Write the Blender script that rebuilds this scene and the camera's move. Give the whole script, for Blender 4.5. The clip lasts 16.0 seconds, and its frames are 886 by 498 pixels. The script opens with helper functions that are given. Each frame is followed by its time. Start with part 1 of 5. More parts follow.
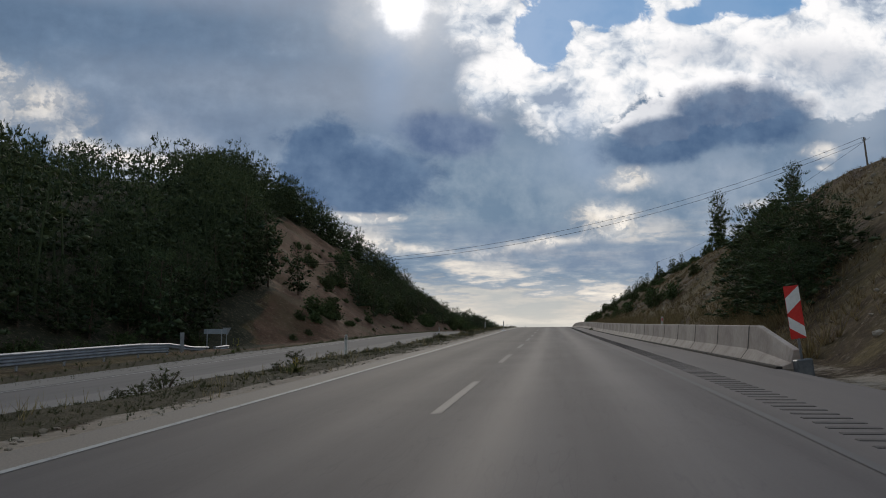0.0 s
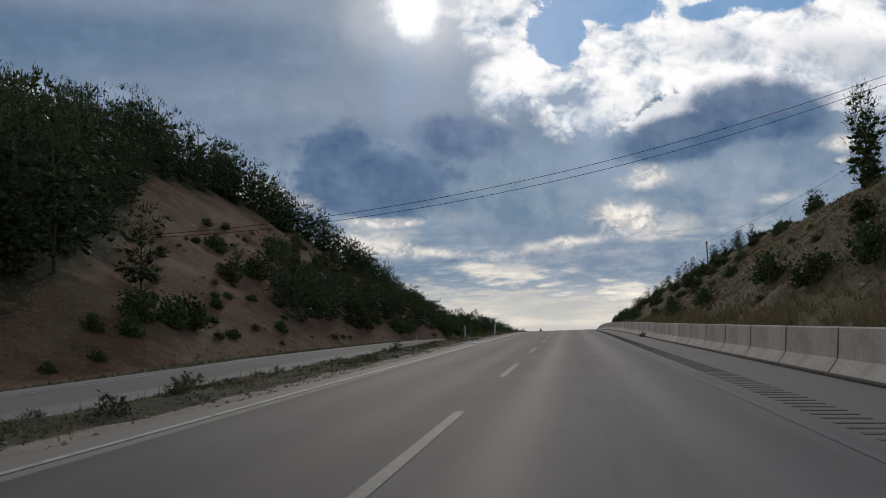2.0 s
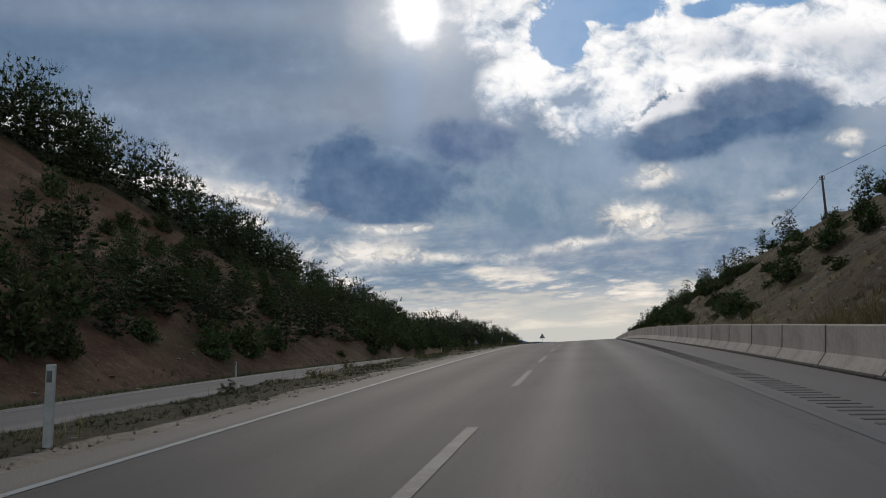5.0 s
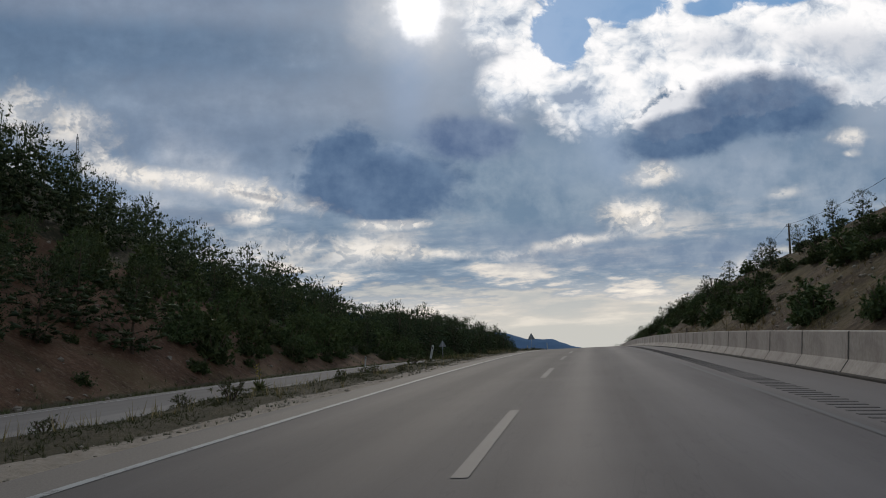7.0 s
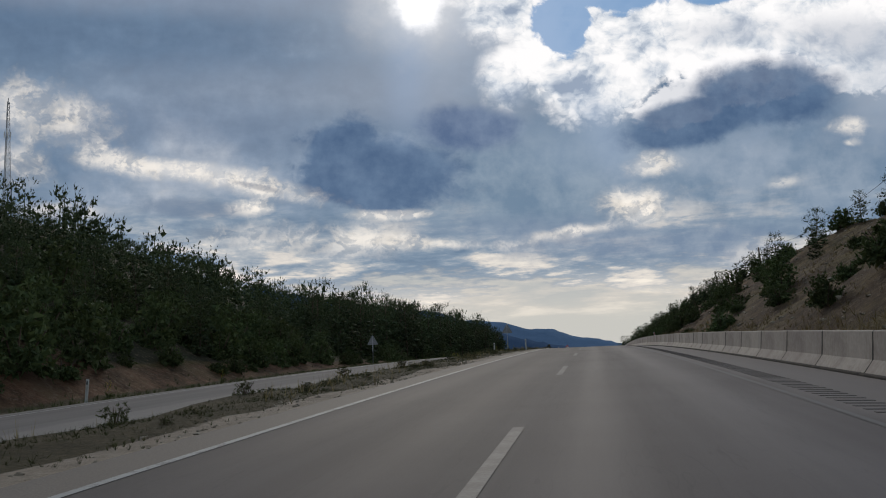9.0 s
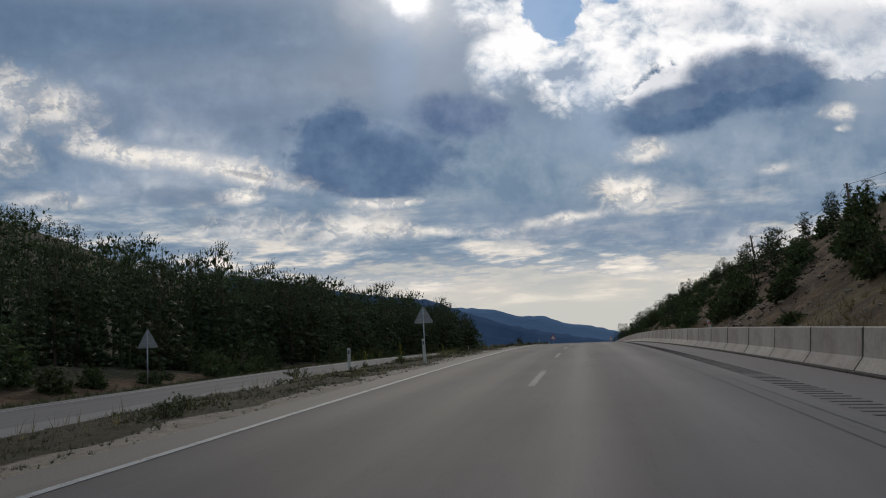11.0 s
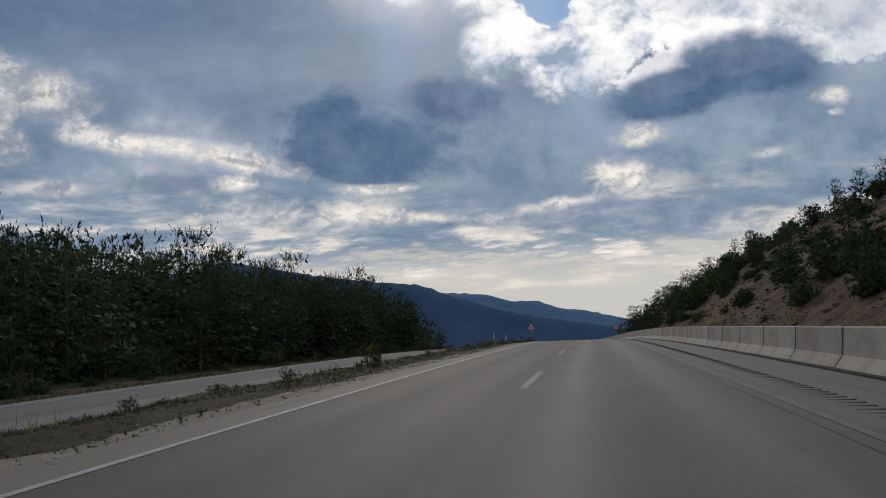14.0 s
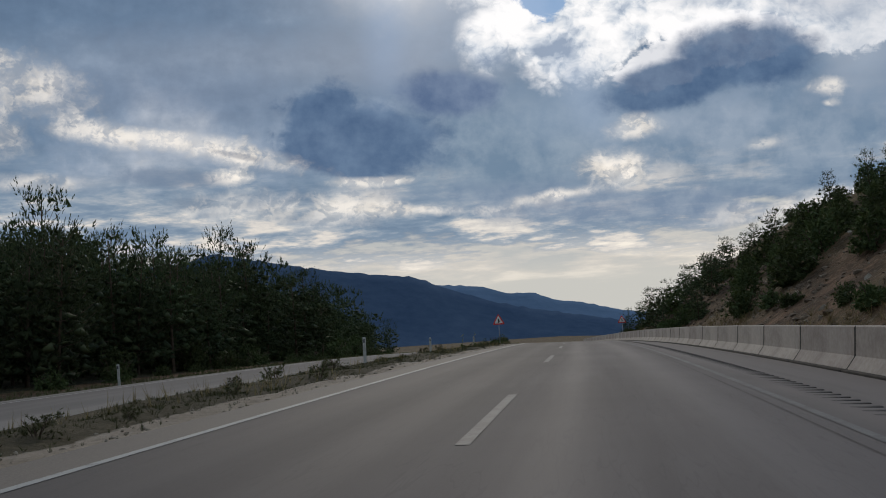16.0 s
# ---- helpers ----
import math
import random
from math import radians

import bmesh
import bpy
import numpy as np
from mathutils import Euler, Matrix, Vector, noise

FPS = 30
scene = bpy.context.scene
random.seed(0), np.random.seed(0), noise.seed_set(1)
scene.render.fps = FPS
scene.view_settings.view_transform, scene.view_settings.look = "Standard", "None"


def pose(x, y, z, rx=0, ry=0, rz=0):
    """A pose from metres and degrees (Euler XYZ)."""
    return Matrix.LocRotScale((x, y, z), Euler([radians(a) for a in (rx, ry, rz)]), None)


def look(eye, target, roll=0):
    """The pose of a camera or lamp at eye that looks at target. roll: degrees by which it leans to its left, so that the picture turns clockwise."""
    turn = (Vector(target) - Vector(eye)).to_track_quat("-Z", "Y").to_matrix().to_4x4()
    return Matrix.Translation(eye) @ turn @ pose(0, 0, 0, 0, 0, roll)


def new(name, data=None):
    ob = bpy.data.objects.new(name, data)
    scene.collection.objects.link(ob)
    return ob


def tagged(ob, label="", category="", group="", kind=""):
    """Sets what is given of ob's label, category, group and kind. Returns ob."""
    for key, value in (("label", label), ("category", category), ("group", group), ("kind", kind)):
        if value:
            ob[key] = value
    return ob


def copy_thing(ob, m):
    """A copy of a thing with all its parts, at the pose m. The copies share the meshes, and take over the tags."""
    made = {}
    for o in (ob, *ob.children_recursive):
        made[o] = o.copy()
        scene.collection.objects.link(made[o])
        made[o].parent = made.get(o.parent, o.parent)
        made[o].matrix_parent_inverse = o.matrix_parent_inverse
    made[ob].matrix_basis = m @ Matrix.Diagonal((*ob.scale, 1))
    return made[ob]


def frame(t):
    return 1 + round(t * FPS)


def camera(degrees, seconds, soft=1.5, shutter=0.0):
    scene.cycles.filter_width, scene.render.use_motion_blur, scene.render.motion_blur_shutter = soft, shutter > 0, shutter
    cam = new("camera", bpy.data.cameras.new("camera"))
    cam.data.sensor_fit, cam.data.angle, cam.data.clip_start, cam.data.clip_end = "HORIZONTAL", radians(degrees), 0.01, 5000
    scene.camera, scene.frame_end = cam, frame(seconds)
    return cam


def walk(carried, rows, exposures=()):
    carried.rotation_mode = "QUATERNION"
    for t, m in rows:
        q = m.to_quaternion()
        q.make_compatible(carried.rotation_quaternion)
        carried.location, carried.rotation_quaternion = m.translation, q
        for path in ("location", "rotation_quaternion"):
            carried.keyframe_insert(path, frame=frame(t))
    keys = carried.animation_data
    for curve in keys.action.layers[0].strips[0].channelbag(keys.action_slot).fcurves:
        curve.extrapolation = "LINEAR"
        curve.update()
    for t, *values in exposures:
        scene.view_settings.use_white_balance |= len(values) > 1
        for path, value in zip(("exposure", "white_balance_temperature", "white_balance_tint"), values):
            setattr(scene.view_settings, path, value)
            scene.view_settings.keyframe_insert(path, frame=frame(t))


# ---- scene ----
cam = camera(52.8, 16.0, soft=1.0)

# seconds, x, y, z, yaw, pitch, lean
PATH = [
    (0, 1.634, 0, 1.244, 7.666, 7.861, -0.017),
    (0.5, 1.563, 11.79, 1.932, 8.076, 7.916, -0.286),
    (1, 1.44, 23.577, 2.611, 8.374, 7.968, -0.493),
    (1.5, 1.283, 35.36, 3.279, 8.677, 8.01, -0.777),
    (2, 1.11, 47.142, 3.943, 8.83, 8.08, -1.333),
    (2.5, 0.926, 58.922, 4.615, 8.964, 8.135, -1.505),
    (3, 0.735, 70.702, 5.297, 9.127, 8.159, -1.813),
    (3.5, 0.54, 82.482, 5.989, 9.244, 8.256, -2.424),
    (4, 0.344, 94.261, 6.686, 9.32, 8.319, -2.649),
    (4.6, 0.044, 108.396, 7.514, 9.37, 8.371, -2.752),
    (5.25, -0.29, 123.708, 8.396, 9.379, 8.396, -2.677),
    (5.9, -0.641, 139.021, 9.257, 9.368, 8.368, -2.514),
    (6.5, -0.974, 153.155, 10.016, 9.366, 8.28, -2.378),
    (7, -1.239, 164.931, 10.614, 9.373, 8.157, -2.289),
    (7.5, -1.476, 176.707, 11.18, 9.386, 7.992, -2.266),
    (8, -1.668, 188.482, 11.715, 9.402, 7.796, -2.055),
    (8.5, -1.709, 200.26, 12.219, 9.414, 7.612, -2.139),
    (9, -1.714, 212.038, 12.685, 9.412, 7.514, -2.407),
    (9.6, -1.698, 226.174, 13.2, 9.332, 7.326, -2.613),
    (10.25, -1.681, 241.49, 13.701, 9.162, 7.049, -2.711),
    (10.9, -1.683, 256.806, 14.153, 8.952, 6.752, -2.758),
    (11.5, -1.702, 270.944, 14.528, 8.767, 6.51, -2.825),
    (12, -1.729, 282.726, 14.81, 8.627, 6.339, -2.909),
    (12.5, -1.779, 294.508, 15.063, 8.566, 6.124, -2.921),
    (13, -1.827, 306.288, 15.283, 8.596, 5.99, -3.06),
    (13.5, -1.856, 318.066, 15.469, 8.626, 5.911, -3.039),
    (14, -1.852, 329.843, 15.624, 8.589, 5.777, -3.163),
    (14.5, -1.799, 341.618, 15.745, 8.561, 5.641, -3.165),
    (15, -1.701, 353.394, 15.845, 8.53, 5.52, -3.187),
    (15.5, -1.576, 365.172, 15.924, 8.487, 5.409, -3.287),
    (16, -1.441, 376.951, 15.982, 8.389, 5.286, -3.446),
]
walk(cam, [(t, pose(x, y, z, 90 + p, 0, w) @ pose(0, 0, 0, 0, 0, l)) for t, x, y, z, w, p, l in PATH])

# ---- world: broken cloud deck over a clear sky, low veiled sun ahead ----
def lin(r, g, b):
    return tuple(((c / 255 + 0.055) / 1.055) ** 2.4 if c > 10 else c / 255 / 12.92 for c in (r, g, b)) + (1.0,)


class Net:
    """A small helper to write node trees as expressions."""

    def __init__(self, tree):
        self.t = tree

    def node(self, kind, **kw):
        n = self.t.nodes.new(kind)
        for k, v in kw.items():
            setattr(n, k, v)
        return n

    def put(self, socket, value):
        if isinstance(value, bpy.types.NodeSocket):
            self.t.links.new(value, socket)
        else:
            socket.default_value = value

    def m(self, op, a, b=0.0, c=0.0, clamp=False):
        n = self.node("ShaderNodeMath", operation=op, use_clamp=clamp)
        for i, v in enumerate((a, b, c)):
            self.put(n.inputs[i], v)
        return n.outputs[0]

    def dot(self, v, w):
        n = self.node("ShaderNodeVectorMath", operation="DOT_PRODUCT")
        self.put(n.inputs[0], v)
        n.inputs[1].default_value = w
        return n.outputs["Value"]

    def vec(self, x, y, z=0.0):
        n = self.node("ShaderNodeCombineXYZ")
        for i, v in enumerate((x, y, z)):
            self.put(n.inputs[i], v)
        return n.outputs[0]

    def sep(self, v):
        n = self.node("ShaderNodeSeparateXYZ")
        self.put(n.inputs[0], v)
        return n.outputs

    def noise(self, v, scale, detail=4.0, rough=0.55, lac=2.0, dist=0.0):
        n = self.node("ShaderNodeTexNoise")
        self.put(n.inputs["Vector"], v)
        n.inputs["Scale"].default_value, n.inputs["Detail"].default_value = scale, detail
        n.inputs["Roughness"].default_value, n.inputs["Lacunarity"].default_value = rough, lac
        n.inputs["Distortion"].default_value = dist
        return n.outputs["Fac"]

    def step(self, v, lo, hi):
        n = self.node("ShaderNodeMapRange", interpolation_type="SMOOTHSTEP")
        self.put(n.inputs["Value"], v)
        self.put(n.inputs["From Min"], lo)
        self.put(n.inputs["From Max"], hi)
        return n.outputs["Result"]

    def mix(self, f, a, b, kind="MIX"):
        n = self.node("ShaderNodeMix", data_type="RGBA", blend_type=kind)
        self.put(n.inputs[0], f)
        self.put(n.inputs[6], a)
        self.put(n.inputs[7], b)
        return n.outputs[2]

    def ramp(self, f, stops):
        n = self.node("ShaderNodeValToRGB")
        self.put(n.inputs[0], f)
        el = n.color_ramp.elements
        while len(el) < len(stops):
            el.new(0.5)
        for e, (p, c) in zip(el, stops):
            e.position, e.color = p, c
        return n.outputs[0]

    def bump(self, height, strength=0.4, dist=0.02):
        n = self.node("ShaderNodeBump")
        n.inputs["Strength"].default_value, n.inputs["Distance"].default_value = strength, dist
        self.put(n.inputs["Height"], height)
        return n.outputs[0]


SUN_AZ, SUN_EL = 10.4, 23.6   # degrees left of +y, and above the horizon

world = bpy.data.worlds.new("overcast_sky")
scene.world = world
world.use_nodes = True
world.node_tree.nodes.clear()
W = Net(world.node_tree)
way = W.node("ShaderNodeTexCoord").outputs["Generated"]
# a flat chart of the sky ahead
ref = pose(0, 0, 0, 98.157, 0, 9.373) @ pose(0, 0, 0, 0, 0, -2.289)
ax_r, ax_u, ax_f = ref.col[0].xyz, ref.col[1].xyz, -ref.col[2].xyz
depth = W.m("MAXIMUM", W.dot(way, ax_f), 0.12)
cx = W.m("ADD", W.m("MULTIPLY", W.m("DIVIDE", W.dot(way, ax_r), depth), 15.79), 7.84)
cy = W.m("SUBTRACT", 4.41, W.m("MULTIPLY", W.m("DIVIDE", W.dot(way, ax_u), depth), 15.79))
flat = W.vec(cx, cy)
wz = W.sep(way)[2]
# the cloud deck seen in perspective
deck_h = W.m("ADD", W.m("MAXIMUM", wz, 0.0), 0.105)
deck = W.vec(W.m("DIVIDE", W.sep(way)[0], deck_h), W.m("DIVIDE", W.sep(way)[1], deck_h))
deck_wide = W.vec(W.m("DIVIDE", W.sep(way)[0], W.m("ADD", deck_h, 0.15)), W.m("DIVIDE", W.sep(way)[1], W.m("ADD", deck_h, 0.15)))
n_soft = W.noise(deck_wide, 1.3, 4.0, 0.5)
n_deck = W.noise(deck, 1.5, 6.0, 0.58)
n_deck2 = W.noise(W.vec(W.m("ADD", W.sep(deck)[0], 17.0), W.sep(deck)[1]), 4.2, 6.0, 0.6)
n_a = W.noise(flat, 0.6, 7.0, 0.58)
n_b = W.noise(W.vec(W.m("ADD", cx, 31.0), cy), 1.25, 8.0, 0.6)
n_c = W.noise(W.vec(W.m("ADD", cx, 9.0), W.m("MULTIPLY", cy, 1.2)), 2.6, 6.0, 0.58)
ragged = W.m("ADD", W.m("MULTIPLY", W.m("SUBTRACT", n_a, 0.5), 1.5), W.m("ADD", W.m("SUBTRACT", n_b, 0.5), W.m("MULTIPLY", W.m("SUBTRACT", n_c, 0.5), 0.7)))


def crease(vx, vy, scale, off_):
    n_ = W.noise(W.vec(W.m("ADD", vx, off_), W.m("MULTIPLY", vy, 1.15)), scale, 0.0)
    return W.m("ABSOLUTE", W.m("SUBTRACT", W.m("MULTIPLY", n_, 2.0), 1.0))


def billow(ox, oy):
    """Rounded puffs with sharp creases between them; ox, oy shift the chart."""
    vx = W.m("ADD", W.m("ADD", cx, ox), W.m("MULTIPLY", n_b, 0.9))
    vy = W.m("ADD", W.m("ADD", cy, oy), W.m("MULTIPLY", n_a, 0.8))
    h = W.m("MULTIPLY", crease(vx, vy, 0.75, 0.0), 1.2)
    for sc_, am_, of_ in ((1.6, 0.75, 7.0), (3.3, 0.45, 15.0), (7.0, 0.28, 23.0), (14.0, 0.16, 40.0)):
        h = W.m("ADD", h, W.m("MULTIPLY", crease(vx, vy, sc_, of_), am_))
    return h


puff = billow(0.0, 0.0)
lit = W.m("SUBTRACT", puff, billow(-0.06, -0.10))


def dist_to(x, y, rx, ry, turn=0.0):
    c, s_ = math.cos(radians(turn)), math.sin(radians(turn))
    dx, dy = W.m("SUBTRACT", cx, x), W.m("SUBTRACT", cy, y)
    a = W.m("DIVIDE", W.m("ADD", W.m("MULTIPLY", dx, c), W.m("MULTIPLY", dy, s_)), rx)
    b = W.m("DIVIDE", W.m("SUBTRACT", W.m("MULTIPLY", dy, c), W.m("MULTIPLY", dx, s_)), ry)
    return W.m("SQRT", W.m("ADD", W.m("MULTIPLY", a, a), W.m("MULTIPLY", b, b)))


def blob(x, y, rx, ry, turn=0.0, soft=0.5, rag=0.9):
    """A soft-edged cloud body on the chart, its rim broken up by the cloud noise."""
    return W.step(W.m("ADD", dist_to(x, y, rx, ry, turn), W.m("MULTIPLY", ragged, rag)), 1 + soft, 1 - soft)


def heap_blob(x, y, rx, ry, turn=0.0, soft=0.10, k_=0.35):
    """The same with a billowing, crisper rim."""
    d = W.m("SUBTRACT", dist_to(x, y, rx, ry, turn), W.m("MULTIPLY", W.m("SUBTRACT", puff, 0.75), k_))
    return W.step(W.m("ADD", d, W.m("MULTIPLY", ragged, 0.35)), 1 + soft, 1 - soft)


def over(base, mask, amount, colour):
    return W.mix(W.m("MULTIPLY", mask, amount), base, colour)


def most(*masks):
    out = masks[0]
    for m_ in masks[1:]:
        out = W.m("MAXIMUM", out, m_)
    return out


sky_tex = W.node("ShaderNodeTexSky", sky_type="NISHITA", sun_disc=False, sun_elevation=radians(SUN_EL), sun_rotation=radians(-SUN_AZ), altitude=600.0)
clear = W.mix(0.72, W.mix(1.0, sky_tex.outputs[0], (0.05, 0.05, 0.05, 1), "MULTIPLY"), lin(100, 156, 206))
# soft grey-blue stratus
f_str = W.m("ADD", W.m("MULTIPLY", n_soft, 0.62), W.m("ADD", W.m("MULTIPLY", n_a, 0.26), W.m("MULTIPLY", n_b, 0.12)))
col = W.ramp(f_str, [(0.40, lin(88, 112, 138)), (0.48, lin(105, 128, 152)), (0.54, lin(132, 150, 170)), (0.62, lin(178, 187, 197))])
col = over(col, blob(2.9, 0.95, 4.2, 0.62, 3, 0.8), 0.75, lin(100, 122, 147))
col = over(col, blob(2.2, 0.05, 4.0, 0.3, 3, 0.9), 0.5, lin(150, 161, 177))
col = over(col, blob(5.2, 1.85, 3.4, 0.42, 3, 0.9), 0.5, lin(142, 154, 170))
col = over(col, blob(3.6, 2.45, 2.6, 0.42, 4, 0.8), 0.65, lin(118, 135, 157))
col = over(col, blob(8.1, 0.85, 0.9, 1.1, 0, 0.9), 0.45, lin(152, 166, 184))
# fine wisps through the stratus
col = W.mix(1.0, col, W.ramp(W.m("ADD", W.m("MULTIPLY", n_c, 0.6), W.m("MULTIPLY", n_deck2, 0.4)), [(0.38, (0.91, 0.92, 0.93, 1)), (0.50, (1, 1, 1, 1)), (0.62, (1.09, 1.08, 1.07, 1))]), "MULTIPLY")
# lower deck, broken, with lit edges towards the horizon
f_low = W.m("ADD", W.m("MULTIPLY", n_deck, 0.66), W.m("MULTIPLY", n_deck2, 0.34))
low_col = W.ramp(f_low, [(0.42, lin(106, 129, 152)), (0.49, lin(130, 149, 167)), (0.535, lin(164, 174, 182)), (0.575, lin(216, 212, 204)), (0.65, lin(246, 239, 224))])
low = W.step(W.m("ADD", wz, W.m("MULTIPLY", ragged, 0.05)), 0.215, 0.150)
col = W.mix(low, col, low_col)
# bluer, darker fields
col = over(col, blob(9.3, 3.45, 2.6, 0.85, -4, 0.7), 0.85, W.ramp(n_b, [(0.40, lin(110, 134, 156)), (0.60, lin(142, 160, 175))]))
col = over(col, blob(13.9, 3.35, 2.9, 0.80, -3, 0.7), 0.85, W.ramp(n_b, [(0.40, lin(110, 134, 157)), (0.60, lin(146, 162, 178))]))
col = over(col, blob(11.2, 4.45, 3.4, 0.34, 3, 0.6), 0.8, W.ramp(n_c, [(0.40, lin(118, 137, 160)), (0.60, lin(140, 155, 172))]))
# cream haze above the skyline
col = W.mix(W.step(W.m("ADD", wz, W.m("MULTIPLY", W.m("SUBTRACT", f_low, 0.5), 0.26)), 0.104, 0.070), col, W.ramp(n_deck, [(0.36, lin(186, 189, 186)), (0.50, lin(210, 206, 196)), (0.62, lin(234, 227, 212))]))
col = W.mix(W.step(W.m("ADD", wz, W.m("MULTIPLY", W.m("SUBTRACT", n_deck, 0.5), 0.05)), 0.072, 0.044), col, lin(199, 199, 191))
# thin cloud lit through by the sun
glow = W.m("POWER", W.m("MAXIMUM", W.dot(way, look((0, 0, 0), (-math.sin(radians(SUN_AZ)), math.cos(radians(SUN_AZ)), math.tan(radians(SUN_EL)))).to_3x3() @ Vector((0, 0, -1))), 0.0), 120.0)
col = W.mix(W.m("MULTIPLY", glow, 0.26), col, lin(232, 234, 234))
# bright heap clouds with clear gaps
heap = most(heap_blob(13.0, 0.3, 4.0, 1.45, 2), heap_blob(10.2, 1.3, 1.35, 0.95, 25, 0.22), heap_blob(10.7, 1.6, 1.0, 0.8, 0, 0.16), heap_blob(9.0, 1.5, 0.5, 0.6, 20, 0.4), heap_blob(8.9, 0.3, 0.85, 0.7, 0, 0.3), heap_blob(15.2, 1.1, 1.2, 0.9, 0))
n_big = W.noise(W.vec(W.m("ADD", cx, 53.0), W.m("MULTIPLY", cy, 1.3)), 1.05, 3.0, 0.5)
f_heap = W.m("ADD", W.m("ADD", 0.75, W.m("MULTIPLY", lit, 0.38)), W.m("ADD", W.m("ADD", W.m("MULTIPLY", W.m("SUBTRACT", n_big, 0.5), 2.1), W.m("MULTIPLY", W.m("SUBTRACT", n_b, 0.5), 0.35)), W.m("MULTIPLY", W.m("SUBTRACT", puff, 0.8), 0.16)))
heap_col = W.ramp(f_heap, [(0.26, lin(150, 165, 184)), (0.44, lin(184, 195, 207)), (0.58, lin(214, 221, 227)), (0.74, lin(240, 242, 242)), (0.90, lin(254, 254, 252))])
col = W.mix(heap, col, heap_col)
col = over(col, blob(15.0, 0.85, 1.1, 0.35, 5, 0.8), 0.6, lin(176, 184, 195))
col = over(col, blob(12.9, 0.75, 0.9, 0.22, -5, 0.8), 0.5, lin(190, 197, 206))
col = over(col, most(heap_blob(9.9, 0.60, 0.46, 0.52, 20, 0.12, -0.5), heap_blob(10.75, 0.05, 0.95, 0.30, 3, 0.14, -0.65), heap_blob(12.6, 0.12, 0.45, 0.14, -4, 0.2, -0.6), heap_blob(13.6, -0.15, 0.8, 0.22, -4, 0.2, -0.6)), 0.95, clear)
# paler cloud round the dark ones
col = over(col, blob(15.6, 1.9, 0.75, 0.8, 0, 0.8), 0.55, lin(176, 187, 199))
col = over(col, blob(10.5, 2.75, 1.0, 0.5, -10, 0.8), 0.40, lin(152, 170, 189))
col = over(col, blob(12.6, 3.0, 1.6, 0.30, 0, 0.8), 0.35, lin(158, 172, 187))
# the big dark clouds: a body with a paler, ragged edge
body_ = W.ramp(W.m("ADD", W.m("MULTIPLY", n_b, 0.6), W.m("MULTIPLY", n_c, 0.4)), [(0.38, lin(72, 97, 129)), (0.62, lin(98, 122, 150))])
dark_a = most(heap_blob(6.15, 2.95, 0.82, 0.74, 0, 0.20, 0.35), heap_blob(7.0, 3.15, 1.30, 0.64, 10, 0.30, 0.35), heap_blob(6.3, 3.42, 1.22, 0.48, 8, 0.18, 0.35))
col = over(col, dark_a, 0.92, body_)
col = over(col, heap_blob(8.3, 2.45, 0.95, 0.40, 2, 0.34, 0.3), 0.88, W.ramp(n_b, [(0.36, lin(84, 105, 138)), (0.62, lin(116, 134, 160))]))
rim = most(heap_blob(13.35, 1.62, 1.35, 0.48, -4, 0.08, 0.4), heap_blob(12.2, 1.95, 1.2, 0.42, -18, 0.08, 0.4))
col = over(col, rim, 0.70, W.ramp(f_heap, [(0.40, lin(206, 211, 218)), (0.66, lin(254, 254, 253))]))
dark_b = most(heap_blob(13.6, 1.86, 1.35, 0.55, -2, 0.26, 0.25), heap_blob(12.2, 2.32, 1.35, 0.42, -14, 0.26, 0.25))
col = over(col, dark_b, 0.93, body_)
# lit breaks in the deck
cream = W.ramp(f_heap, [(0.40, lin(186, 188, 188)), (0.60, lin(232, 226, 214)), (0.78, lin(250, 244, 232))])
f_brk = W.m("ADD", n_c, W.m("MULTIPLY", lit, 0.35))
for bx, by, brx, bry, trn, amt in ((11.35, 3.90, 0.66, 0.30, 0, 1.0), (11.2, 3.75, 0.5, 0.14, -6, 0.8), (0.5, 2.1, 0.9, 0.42, 10, 0.75), (2.6, 3.12, 0.9, 0.16, 8, 0.85), (4.2, 3.38, 1.2, 0.17, 12, 0.9), (4.4, 3.86, 0.32, 0.10, 0, 1.0), (5.3, 4.45, 1.5, 0.26, 0, 0.55), (7.6, 4.48, 1.2, 0.10, 2, 0.8), (10.3, 4.25, 0.8, 0.10, -8, 0.8), (11.5, 3.12, 0.40, 0.14, -8, 0.75), (14.95, 2.45, 0.34, 0.16, 0, 0.75), (15.05, 2.72, 0.16, 0.07, 0, 0.8), (13.9, 3.42, 0.3, 0.10, -8, 0.5), (0.2, 3.0, 0.5, 0.3, 0, 0.6), (1.3, 3.9, 0.8, 0.12, 0, 0.6), (6.9, 3.98, 0.6, 0.06, 0, 0.8), (14.6, 4.55, 1.2, 0.2, -8, 0.6)):
    col = over(col, W.m("MULTIPLY", blob(bx, by, brx, bry, trn, 0.75, 2.2), W.m("ADD", 0.45, W.m("MULTIPLY", W.step(f_brk, 0.40, 0.56), 0.55))), amt, cream)
col = over(col, blob(3.3, 3.85, 0.9, 0.16, 4, 0.5), 0.7, lin(112, 130, 152))
col = over(col, blob(4.55, 3.48, 0.45, 0.05, 12, 0.5), 0.6, lin(140, 146, 156))
# shafts of light below the sun
col = over(col, blob(7.2, 1.35, 0.34, 1.15, 2, 0.9, 0.15), 0.40, lin(148, 169, 196))
col = over(col, blob(10.7, 2.55, 0.30, 0.8, -28, 0.9, 0.15), 0.35, lin(156, 175, 198))
